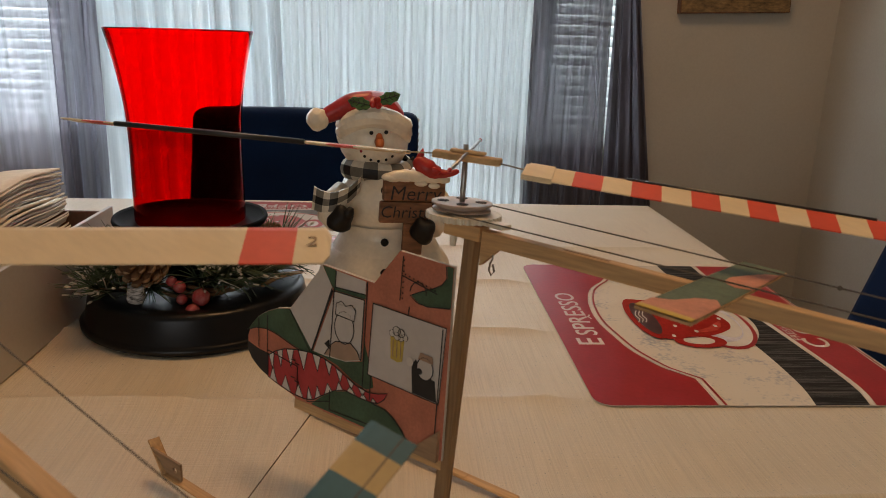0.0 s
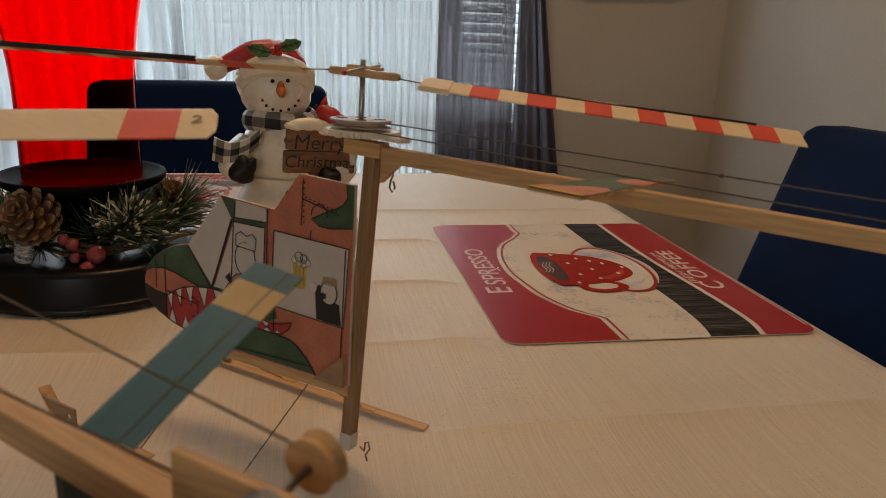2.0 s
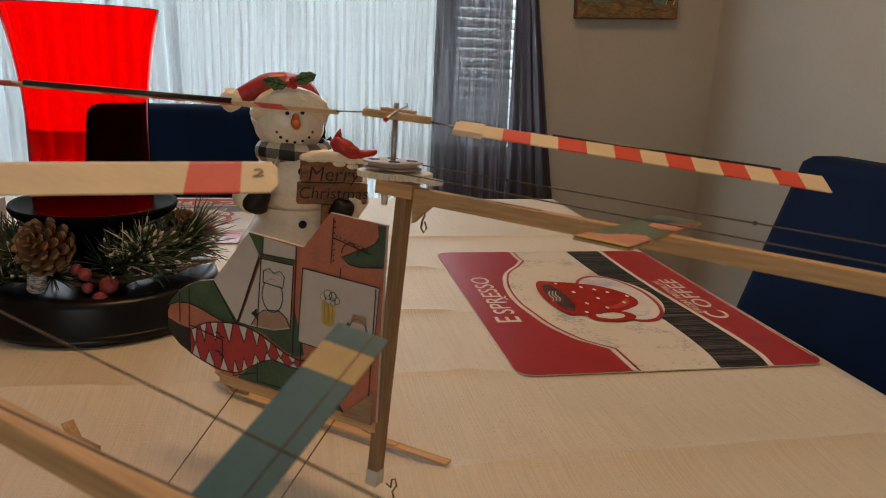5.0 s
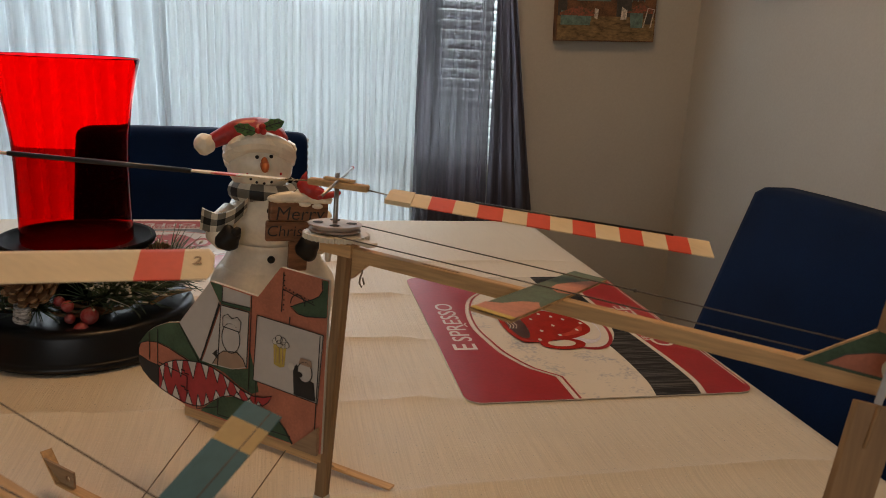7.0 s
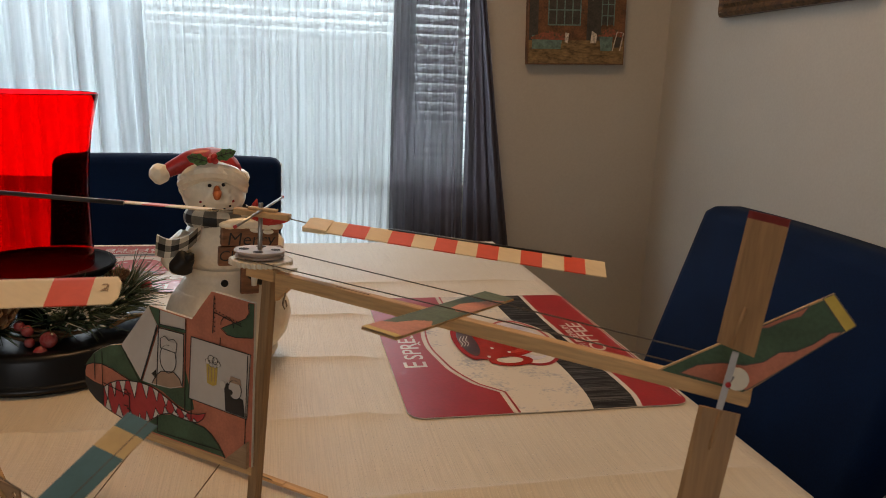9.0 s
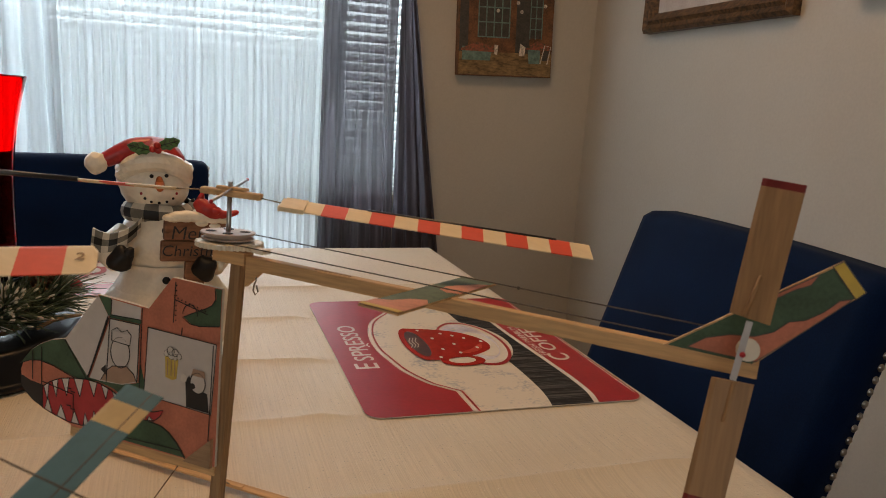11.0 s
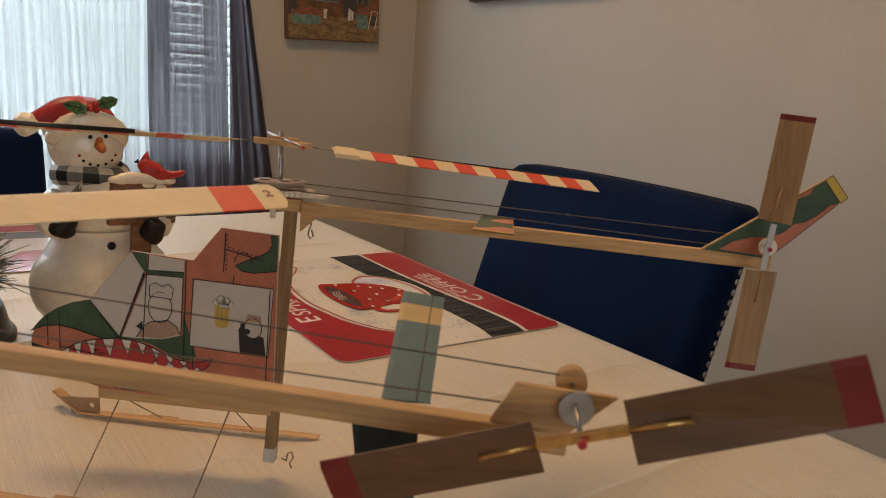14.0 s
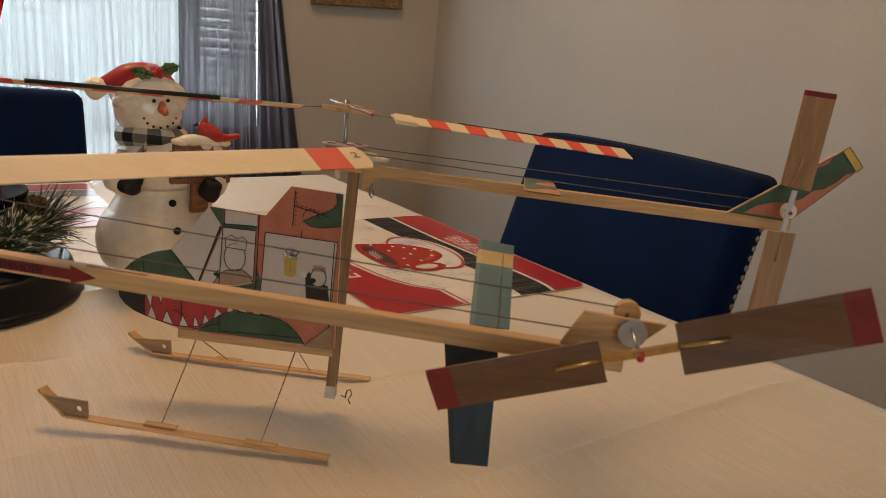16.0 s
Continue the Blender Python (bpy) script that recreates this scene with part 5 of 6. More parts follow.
class Patches:
    """Painted patches on a board, each a part of its own."""

    def __init__(self, parent, at):
        self.parent, self.at = parent, at

    def prism(self, poly, lo, hi, slot, at):
        g = Geo().prism(poly, lo, hi, 0, at)
        for a, b in zip(poly, poly[1:] + poly[:1]):
            g.prism(stroke([a, b], 0.0005), hi, hi + 0.0001, 1, at)
        part("painted_patch", g, [(SALMON, YELLOW)[slot], THREAD], self.parent)


def skid(name, inv, tip, bend, back, pads, parent):
    """A runner of thin ply with a turned-up toe, a holed gusset and two leg pads; points in the world."""
    tip, bend, back = (inv @ Vector(p) for p in (tip, bend, back))
    up = (inv.to_3x3() @ Vector((0, 0, 1))).normalized()
    run = part(name, Geo().beam(bend, back, 0.0075, 0.0016, up, 0.0003), BALSA_X, parent, "thin balsa runner")
    part("toe", Geo().beam(bend + up * 0.0003, tip, 0.0075, 0.0016, up, 0.0003), BALSA_X, run)
    ahead = (back - bend).normalized()
    side = up.cross(ahead)
    at = Matrix((( *ahead, 0), (*up, 0), (*side, 0), (0, 0, 0, 1))).transposed()
    at.translation = bend + up * 0.001
    toe = at.inverted() @ tip
    k = 0.80
    outer = [(0.016, 0.0), (0.016, 0.0125), (toe.x * k, toe.y * k + 0.0008), (0.0, 0.0004)]
    g = Geo()
    hole = disc(0.0095, 0.0058, 0.0023, n=12)
    for lo, z in ((0, -0.0008), (1, 0.0008)):
        v = [(x, y, z) for x, y in outer] + [(x, y, z) for x, y in hole]
        f = []
        near = lambda p: min(range(12), key=lambda i: (hole[i][0] - p[0]) ** 2 + (hole[i][1] - p[1]) ** 2)  # noqa: E731
        idx = [near(p) for p in outer]
        for i in range(4):
            j = (i + 1) % 4
            a, b = idx[i], idx[j]
            chain = [a]
            while chain[-1] != b:
                chain.append((chain[-1] + 1) % 12)
            f.append([i, j] + [4 + c for c in chain[::-1]])
        g.add(v, f if lo else [q[::-1] for q in f], 0, False, at)
    g.add([(x, y, z) for z in (-0.0008, 0.0008) for x, y in outer], [(i, (i + 1) % 4, (i + 1) % 4 + 4, i + 4) for i in range(4)], 0, False, at)
    g.add([(x, y, z) for z in (-0.0008, 0.0008) for x, y in hole], [((i + 1) % 12, i, i + 12, (i + 1) % 12 + 12) for i in range(12)], 0, False, at)
    part("toe_gusset", g, PLY, run)
    for p in pads:
        c = inv @ Vector(p) + up * 0.0018
        part("leg_pad", Geo().beam(c - ahead * 0.012, c + ahead * 0.012, 0.0055, 0.0014, up, 0.0002), BALSA_X, run)
    return run


def pulley_hub(ob, cx, cy, z0, shaft_top):
    """The gear, the pulley with its holes, the shaft and the wooden rotor head."""
    n = 36
    teeth = []
    for i in range(n):
        a = 2 * math.pi * i / n
        for k, r in ((-0.35, 0.0200), (-0.15, 0.0217), (0.15, 0.0217), (0.35, 0.0200)):
            t = a + k * 2 * math.pi / n
            teeth.append((cx + 0.0030 + r * math.cos(t), cy - 0.002 + r * math.sin(t)))
    gear = Geo().prism(teeth, z0 - 0.0090, z0 - 0.0058)
    part("gear", gear, NYLON, ob, "white toothed gear")
    g = Geo()
    g.lathe([(0.0, -0.0046), (0.0168, -0.0046), (0.0168, -0.0038), (0.0140, -0.0030), (0.0140, -0.0018), (0.0174, -0.0012), (0.0175, -0.0003), (0.0172, 0.0), (0.0, 0.0)], 40, 0, pose(cx, cy, z0), False)
    for i in range(4):
        a = radians(35 + 90 * i)
        g.prism(disc(cx + 0.0108 * math.cos(a), cy + 0.0108 * math.sin(a), 0.0034, n=16), z0 + 0.00005, z0 + 0.0003, 1)
    part("pulley", g, [PULLEY, HOLE], ob, "round card pulley with four holes")
    part("rotor_shaft", Geo().tube([(cx, cy, z0 - 0.02), (cx, cy, shaft_top)], 0.0016, 10), STEEL, ob)


def helicopter_front():
    M = pose(0.185, 0.489, 0.7505, 0, 0, -36.7) @ pose(0, 0, 0, -3.4)
    inv = M.inverted()
    ob = thing("model_helicopter", M, "balsa model helicopter with shark-mouth cabin board and striped rotor blades", "model helicopter", "model helicopters")
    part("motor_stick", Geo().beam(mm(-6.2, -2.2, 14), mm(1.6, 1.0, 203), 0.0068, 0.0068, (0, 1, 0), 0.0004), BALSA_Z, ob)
    part("stick_collar", Geo().beam(mm(-6.2, -2.2, 13.2), mm(-5.8, -2.0, 23), 0.0078, 0.0078, (0, 1, 0), 0.0003), PAPER, ob, "white paper collar")
    boom = part("tail_boom", Geo().beam(mm(9.0, 1.0, 197.2), mm(318, -14, 188.3), 0.0075, 0.0085, (0, 0, 1), 0.0004), BALSA_X, ob)
    part("boom_slot", Geo().beam(mm(60, -1.5, 200.2), mm(86, -2.7, 199.4), 0.0022, 0.0006), PLY, boom)
    g = Geo().beam(mm(-16, 1, 200), mm(8.6, 1.0, 199), 0.0105, 0.0085, (0, 0, 1), 0.0004)
    part("bearing_block", g, BALSA_X, ob)
    part("gear_arm", Geo().beam(mm(-10, 1, 207.4), mm(27, -6, 206.6), 0.008, 0.003, (0, 0, 1), 0.0006), NYLON, ob)
    part("corner_brace", Geo().prism([mm(8.5, 193.5), mm(8.5, 181), mm(21, 193)], -0.003, 0.002, 0, pose(0, 0, 0, 90)), BALSA_X, ob)
    part("bearing_nut", Geo().tube([mm(-11, -1, 196), mm(-11, -1, 189)], [0.0024, 0.0018], 8), NYLON, ob)
    pulley_hub(ob, -0.0067, -0.001, 0.2155, 0.248)
    # rotor head and blades
    part("rotor_head", Geo().beam(mm(-24, -7.5, 241.5), mm(12.5, 6.5, 239.5), 0.0085, 0.0042, (0, 0, 1), 0.0006), BALSA_X, ob)
    part("head_block", Geo().beam(mm(-15, -3.5, 244.2), mm(4, 3.2, 243.4), 0.0058, 0.0018, (0, 0, 1), 0.0004), BALSA_X, ob)
    pin = part("cross_pin", Geo().tube([mm(23, -58, 241), mm(-33, 54, 245.5)], 0.0009, 8), STEEL, ob, "steel pin with red ends")
    part("bead", Geo().ball(mm(23.2, -58.6, 241), 0.0013, 0, 10, 6), MATCH, pin)
    part("bead", Geo().ball(mm(-33.2, 54.6, 245.6), 0.0012, 0, 10, 6), MATCH, pin)
    right = [mm(24, 15, 239.6), mm(211, 92, 225.5), mm(218, 74, 219), mm(32, -5, 235)]
    left = [mm(-44, -3, 239.0), mm(-236, -97, 241.5), mm(-226, -114, 244.5), mm(-33, -25, 242.0)]
    STRIPES = [0, 0.134, 0.210, 0.285, 0.362, 0.437, 0.508, 0.577, 0.647, 0.721, 0.791, 0.864, 0.933, 1.0]
    banded("rotor_blade", right, STRIPES, [CREAM_BLADE, RED_STRIPE], 0.0018, ob, "cream blade with orange-red stripes")
    banded("rotor_blade", left, STRIPES, [CREAM_BLADE, RED_STRIPE], 0.0018, ob, "cream blade with orange-red stripes")
    plate(cap := Geo(), [mix4(right, 0.01, 0.04), mix4(right, 0.08, 0.04), mix4(right, 0.08, 0.98), mix4(right, 0.0, 0.98)], 0.0030)
    part("root_cap", cap, CREAM_BLADE, ob)
    for c, a, b, w in ((right, 0.27, 0.89, 0.02), (left, 0.27, 0.83, 0.98)):
        part("leading_strip", Geo().tube([mix4(c, a, w), mix4(c, b, w)], 0.0017, 6), CARBON, ob, "black carbon strip")
    part("blade_wire", Geo().tube([mm(11, 6, 239), mix4(right, 0.03, 0.5)], 0.0005, 6), DARK_STEEL, ob)
    part("blade_wire", Geo().tube([mm(-23, -7, 241.5), mix4(left, 0.03, 0.5)], 0.0005, 6), DARK_STEEL, ob)
    # drive threads to the tail
    for a, b in ((mm(-4, 17, 213), mm(310, -6.5, 203.5)), (mm(-4, -19, 211.5), mm(310, -6.5, 195))):
        part("drive_thread", Geo().tube([a, b], 0.00042, 6), THREAD, ob)
    part("thread_knot", Geo().ball(Vector(mm(-4, 17, 213)).lerp(Vector(mm(310, -6.5, 203.5)), 0.615), 0.0011, 0, 8, 6), THREAD, ob)
    # tail fin, stabiliser and tail rotor
    up = pose(0, 0, 0, 90)
    fin = [mm(272, 193.5), mm(347, 247), mm(358, 234), mm(315, 191)]
    f = part("tail_fin", Geo().prism(fin, 0.0160, 0.0182, 0, up), BALSA_X, ob, "green and salmon tail fin with a yellow tip")
    part("painted_patch", Geo().prism([mm(274.5, 194.2), mm(347, 246), mm(357.2, 234), mm(314.6, 191.6)], 0.0183, 0.01835, 0, up), GREEN, f)
    g = Patches(f, up)
    g.prism([mm(284, 195), mm(292, 201), mm(303, 204.5), mm(314, 205.5), mm(322, 209), mm(328, 215), mm(335, 217), mm(342, 222), mm(348, 228.5), mm(353, 230), mm(351.5, 228), mm(331, 207.5), mm(316, 193)], 0.0184, 0.0187, 0, up)
    g.prism([mm(316, 224.2), mm(328, 232.6), mm(338, 239.6), mm(335, 234), mm(328, 230.5), mm(322, 226)], 0.0184, 0.0187, 0, up)
    g.prism([mm(342.8, 244.0), mm(347, 247), mm(358, 234), mm(354.2, 230.2)], 0.0188, 0.0191, 1, up)
    st = [mm(128, -76, 201.5), mm(131, 78, 194), mm(155, 75, 193), mm(152, -80, 201)]
    plate(board := Geo(), st, 0.0012)
    s = part("stabiliser", board, BALSA_X, ob, "green and salmon stabiliser, overhead light put into its crayon, with a yellow edge")
    n = Vector((0, 0, 0.00075))

    def patch(uv, slot, lift=0.0):
        low = [mix4(st, u, w) + n + Vector((0, 0, lift)) for u, w in uv]
        k = len(low)
        q = Geo().add(low + [p + Vector((0, 0, 0.0001)) for p in low], [list(range(k)), list(range(2 * k - 1, k - 1, -1))])
        part("painted_patch", q, [LIT_SALMON, YELLOW, LIT_GREEN][slot], s)

    patch([(0.0, 0.02), (0.0, 0.98), (1.0, 0.98), (1.0, 0.02)], 2, 0.0)

    patch([(0.0, 0.0), (0.0, 1.0), (0.24, 1.0), (0.30, 0.8), (0.25, 0.5), (0.16, 0.3), (0.12, 0.0)], 0, 0.0002)
    patch([(0.56, 0.40), (0.52, 0.7), (0.55, 1.0), (0.90, 1.0), (0.86, 0.75), (0.74, 0.5), (0.65, 0.36)], 0, 0.0002)
    patch([(0.0, 0.0), (0.0, 1.0), (0.035, 1.0), (0.035, 0.0)], 1, 0.0004)
    hub = Vector(mm(309, -35, 201))
    part("tail_shaft", Geo().tube([mm(311, -8, 199.5), hub], 0.0009, 8), STEEL, ob)
    part("tail_pulley", Geo().lathe([(0.0, -0.001), (0.0055, -0.001), (0.0045, 0.0), (0.0055, 0.001), (0.0, 0.001)], 24, 0, pose(*mm(311.5, -26, 200), 90), False), NYLON, ob)
    part("tail_pulley", Geo().lathe([(0.0, -0.001), (0.0055, -0.001), (0.0045, 0.0), (0.0055, 0.001), (0.0, 0.001)], 24, 0, pose(*mm(311, -7, 199.5), 90), False), NYLON, ob)
    part("tail_hub_bar", Geo().beam(mm(306.5, -36.5, 187.5), mm(310, -35, 215), 0.0022, 0.0026, (0, 1, 0), 0.0004), CLEAR, ob, "pale grey plastic hub bar")
    part("hub_bead", Geo().ball(mm(309, -38, 200), 0.0014, 0, 8, 6), MATCH, ob)
    for k, c in enumerate(([mm(301, -32, 218), mm(307, -29, 282), mm(325, -37, 280.5), mm(318.5, -40, 216)], [mm(297, -36, 186.5), mm(291.5, -38, 124), mm(310, -38, 123), mm(316, -35, 186)])):
        bl = banded("tail_blade", c, [0, 0.945 if k == 0 else 0.94, 1], [BLADE, BLADE_RED], 0.0016, ob, "plain wooden tail blade with a dark red tip")
        part("blade_spar", Geo().tube([mm(307.3, -36.2, 202 + (16 if k == 0 else -16)), mix4(c, 0.32, 0.5) + Vector((0, -0.0012, 0))], [0.0012, 0.0008], 6), BLADE, bl)
    # cabin board with its drawing
    out = [(-4, 56), (-4, 178.5), (-44, 180.5), (-63, 156.2), (-107.5, 159), (-137.5, 122), (-150, 119), (-161, 114), (-170, 108), (-176.5, 101), (-180.5, 91), (-180, 80), (-176, 74), (-168, 68.5), (-156, 64.5), (-143, 61), (-131, 58), (-131, 56)]
    cab = part("cabin_board", Geo().prism([mm(*p) for p in out], 0.0056, 0.0075, 0, up), PAPER, ob, "cabin board coloured by hand in green and salmon")
    g = Geo()
    mats = [SALMON, GREEN, PANE, INK, MOUTH, TOOTH, BEER, TAN]

    def lay(poly, level, slot):
        z = 0.0077 + 0.0003 * level
        g.prism([mm(*p) for p in poly], z, z + 0.00015, slot, up)

    def line(pts, level=4, w=0.7, slot=3):
        if len(pts) > 3:
            return lay(stroke(pts, w), level, slot)
        for a, b in zip(pts, pts[1:]):
            lay(stroke([a, b], w), level, slot)

    lay([(x + (0.15 if x < -100 else -0.2), z - 0.2 if z > 100 else z + 0.2) for x, z in out], 0, 0)
    lay([(-4.4, 178), (-9, 178), (-8, 171), (-11, 166.5), (-16, 163.5), (-26, 159), (-34, 155), (-28, 151.5), (-20, 151), (-4.4, 153.5)], 1, 1)
    lay([(-180, 96), (-170, 100), (-160, 101.5), (-148, 100), (-137, 97), (-126, 94.5), (-116, 95), (-115, 97), (-137, 121.6), (-150, 118.6), (-161, 113.6), (-170, 107.6), (-176, 101)], 1, 1)
    lay([(-180.2, 87), (-170, 84), (-158, 83), (-158, 65.5), (-167.5, 69), (-175.7, 74.5), (-179.7, 80)], 1, 3)
    lay([(-107.3, 158.4), (-97.8, 145.2), (-115, 97.2), (-136.8, 121.8)], 2, 2)
    lay([(-107.3, 158.6), (-96, 158), (-96, 146), (-97.8, 145.2)], 1, 1)
    lay([(-97, 146.5), (-69.5, 147), (-69.5, 144), (-96, 144.2)], 1, 1)
    lay([(-94.6, 157.6), (-69.4, 155.6), (-69.4, 147.2), (-95, 146.6)], 2, 2)
    lay([(-119, 94), (-106, 96), (-92, 93.5), (-78, 87), (-66, 84), (-60, 87), (-62, 96), (-67, 110), (-69.5, 118), (-70, 102), (-80, 99), (-104, 97), (-115, 97.4)], 1, 1)
    lay([(-95.6, 143.8), (-69.8, 143.6), (-70.8, 102.4), (-84, 98), (-103, 97), (-113.5, 97.4)], 2, 2)
    lay([(-62.5, 143.3), (-6, 141), (-8.2, 92.3), (-64.5, 95.2)], 2, 2)
    lay([(-115, 58), (-106, 66), (-94, 74), (-82, 77.5), (-70, 76), (-58, 76.5), (-49, 75.5), (-42, 72), (-35, 66), (-28, 57)], 1, 1)
    mouth = [(-158, 82), (-150, 87.5), (-141, 91.5), (-130, 94), (-116, 95.8), (-104, 95.2), (-94, 92.5), (-84, 88.5), (-74, 84.6), (-64, 83), (-55, 84.5), (-47.5, 87.2), (-50, 82), (-55, 78), (-62, 76.8), (-72, 77), (-84, 78.2), (-93, 75), (-104, 68), (-112, 62.5), (-120, 60.5), (-132, 60.5), (-146, 63), (-157.6, 66)]
    lay(mouth, 2, 4)
    for i in range(9):
        a, b = mouth[i], mouth[i + 1]
        m0, h = ((a[0] + b[0]) / 2, (a[1] + b[1]) / 2), (11.5, 12, 12.5, 13, 11, 9, 7.5, 6, 4.5)[i]
        a, b = (a[0] * 0.82 + b[0] * 0.18, a[1] * 0.82 + b[1] * 0.18), (a[0] * 0.2 + b[0] * 0.8, a[1] * 0.2 + b[1] * 0.8)
        tooth = [(a[0], a[1] - 0.4), (b[0], b[1] - 0.4), (m0[0] + 1.2, m0[1] - h * 1.05)]
        lay(tooth, 3, 5)
        line([tooth[0], tooth[2]], 4, 0.4)
        line([tooth[1], tooth[2]], 4, 0.4)
    low = mouth[13:]
    for i in range(len(low) - 1):
        a, b = low[i], low[i + 1]
        m0, h = ((a[0] + b[0]) / 2, (a[1] + b[1]) / 2), (3, 4, 5, 6, 7, 8.5, 9, 9.5, 10.5, 11)[i]
        a, b = (a[0] * 0.82 + b[0] * 0.18, a[1] * 0.82 + b[1] * 0.18), (a[0] * 0.2 + b[0] * 0.8, a[1] * 0.2 + b[1] * 0.8)
        tooth = [(a[0], a[1] + 0.4), (b[0], b[1] + 0.4), (m0[0] - 0.8, m0[1] + h)]
        lay(tooth, 3, 5)
        line([tooth[0], tooth[2]], 4, 0.4)
        line([tooth[1], tooth[2]], 4, 0.4)
    line(mouth + [mouth[0]], 4, 0.7)
    for a in ([(-62.5, 143.3), (-6, 141), (-8.2, 92.3), (-64.5, 95.2), (-62.5, 143.3)], [(-95.6, 143.8), (-69.8, 143.6), (-70.8, 102.4)], [(-94.6, 157.6), (-95, 146.6), (-69.4, 147.2)], [(-67.8, 156), (-68.6, 84)],
              [(-40.5, 178), (-41.5, 150)], [(-40.7, 166), (-14, 160)], [(-34, 148), (-34.5, 142)], [(-159, 112), (-158.5, 68)], [(-168, 108), (-167.5, 86)], [(-158, 86), (-128, 82), (-128, 66)], [(-97.8, 145.2), (-115, 97.2)],
              [(-95.8, 146), (-98, 97)], [(-118, 64), (-118, 59), (-97, 66)], [(-97, 74), (-97, 60), (-30, 62)], [(-62, 95), (-62, 78)], [(-137, 121.6), (-126, 108), (-116, 96)], [(-180, 96), (-170, 100), (-160, 101.5), (-148, 100), (-137, 97), (-126, 94.5)],
              [(-9, 178), (-8, 171), (-11, 166.5), (-16, 163.5), (-26, 159), (-34, 155), (-28, 151.5), (-20, 151), (-4.4, 153.5)], [(-8.4, 140), (-9.6, 64)], [(-60, 76.5), (-49, 75.5), (-42, 72), (-35, 66), (-28, 57)]):
        line(a)
    line(disc(-28, 157.5, 6, 7, 14, 0, 180), 4, 0.6)
    line([(-97, 144), (-114.4, 98)], 5, 1.3)
    line([(-134, 86), (-130, 86), (-130, 84), (-126, 84)], 5, 0.8)
    line([(-134, 73), (-130, 73), (-130, 71), (-126, 71)], 5, 0.8)
    for i in range(8):
        lay(disc(-39.4, 152 + i * 3.4, 0.55, n=8), 5, 3)
        lay(disc(-38 + i * 3.2, 167.3 - i * 0.75, 0.55, n=8), 5, 3)
    # the mug
    lay([(-47.5, 126), (-36.5, 126), (-37.4, 111.5), (-41, 110), (-46.6, 111.2)], 3, 6)
    for x in (-45, -42, -39):
        line([(x, 124), (x + 0.2, 113)], 4, 0.5, 7)
    for x, z, r in ((-46, 128, 2.2), (-42.5, 130.2, 3.0), (-38.8, 129.6, 2.6), (-36, 127.4, 2.2), (-42, 127, 2.6), (-39, 126.5, 2.2)):
        lay(disc(x, z, r, n=12), 4, 5)
        line(disc(x, z, r, n=12) + [(x + r, z)], 5 if z > 129 else 4, 0.35)
    # plain seated shapes behind the two windows
    lay([(-30, 112), (-27, 116), (-22, 108), (-12, 106), (-10, 93), (-28.5, 93.8)], 3, 3)
    lay(disc(-19.5, 112, 6.2, 7.2, 18), 4, 2)
    line(disc(-19.5, 112, 6.2, 7.2, 18) + [(-13.3, 112)], 5, 0.7)
    lay([(-25, 117), (-13.5, 116.5), (-14.5, 121), (-23.5, 121.5)], 5, 7)
    lay(disc(-31, 113.5, 2.6, 3.0, 12), 5, 5)
    lay(disc(-23.5, 109.5, 2.4, 2.0, 12), 6, 3)
    lay([(-103, 98), (-98, 106), (-93, 110), (-80, 112), (-74, 108), (-71.4, 103), (-84, 98.6)], 3, 7)
    line([(-103, 98), (-98, 106), (-93, 110), (-80, 112), (-74, 108), (-71.4, 103)], 4, 0.6)
    lay(disc(-86, 121, 8.5, 11, 18), 3, 2)
    line(disc(-86, 121, 8.5, 11, 18) + [(-77.5, 121)], 4, 0.6)
    lay([(-93.5, 128.5), (-77.5, 127.5), (-76.5, 135), (-93.5, 136)], 4, 2)
    line([(-93.5, 128.5), (-77.5, 127.5), (-76.5, 135), (-80, 138), (-85, 136), (-89, 138.5), (-93.5, 136), (-93.5, 128.5)], 5, 0.6)
    lay([(-103, 106), (-98.5, 110), (-98, 103)], 5, 3)
    part("drawing", g, mats, cab, "hand-drawn shark mouth, windows and mug in coloured pencil")
    part("keel", Geo().beam(mm(-131, -4.5, 53.8), mm(-6, -1.5, 51.6), 0.008, 0.0072, (0, 0, 1), 0.0003), BALSA_X, ob)
    part("keel_gusset", Geo().prism([mm(-6, 55.4), mm(-6, 76), mm(-28, 56)], 0.0079, 0.0110, 0, up), PLY, ob)
    # runners on wire legs
    n1 = [(0.051, 0.501, 0.7588), (0.11, 0.455, 0.755)]
    f1 = [(0.131, 0.610, 0.7525), (0.190, 0.561, 0.7525)]
    skid("skid", inv, (-0.0206, 0.5560, 0.7782), (-0.0064, 0.5395, 0.7615), (0.150, 0.4235, 0.7532), n1, ob)
    skid("skid", inv, (0.0596, 0.672, 0.7665), (0.075, 0.650, 0.7535), (0.233, 0.5285, 0.7535), f1, ob)
    for k, x in enumerate((-117, -35.5)):
        foot_n, foot_f = inv @ Vector(n1[k]), inv @ Vector(f1[k])
        part("leg_wire", Geo().tube([foot_n + Vector((0, 0, 0.001)), mm(x, -3, 51), foot_f + Vector((0, 0, 0.001))], 0.0005, 6), DARK_STEEL, ob)
    # hooks for the rubber motor
    part("hook", Geo().tube([mm(15.5, 0, 194), mm(15.8, 0, 186), mm(14.5, 0, 183), mm(14, 0, 179), mm(15.8, 0, 176.5), mm(17.6, 0, 179), mm(16.2, 0, 183)], 0.0006, 6), DARK_STEEL, ob, "bent steel hook")
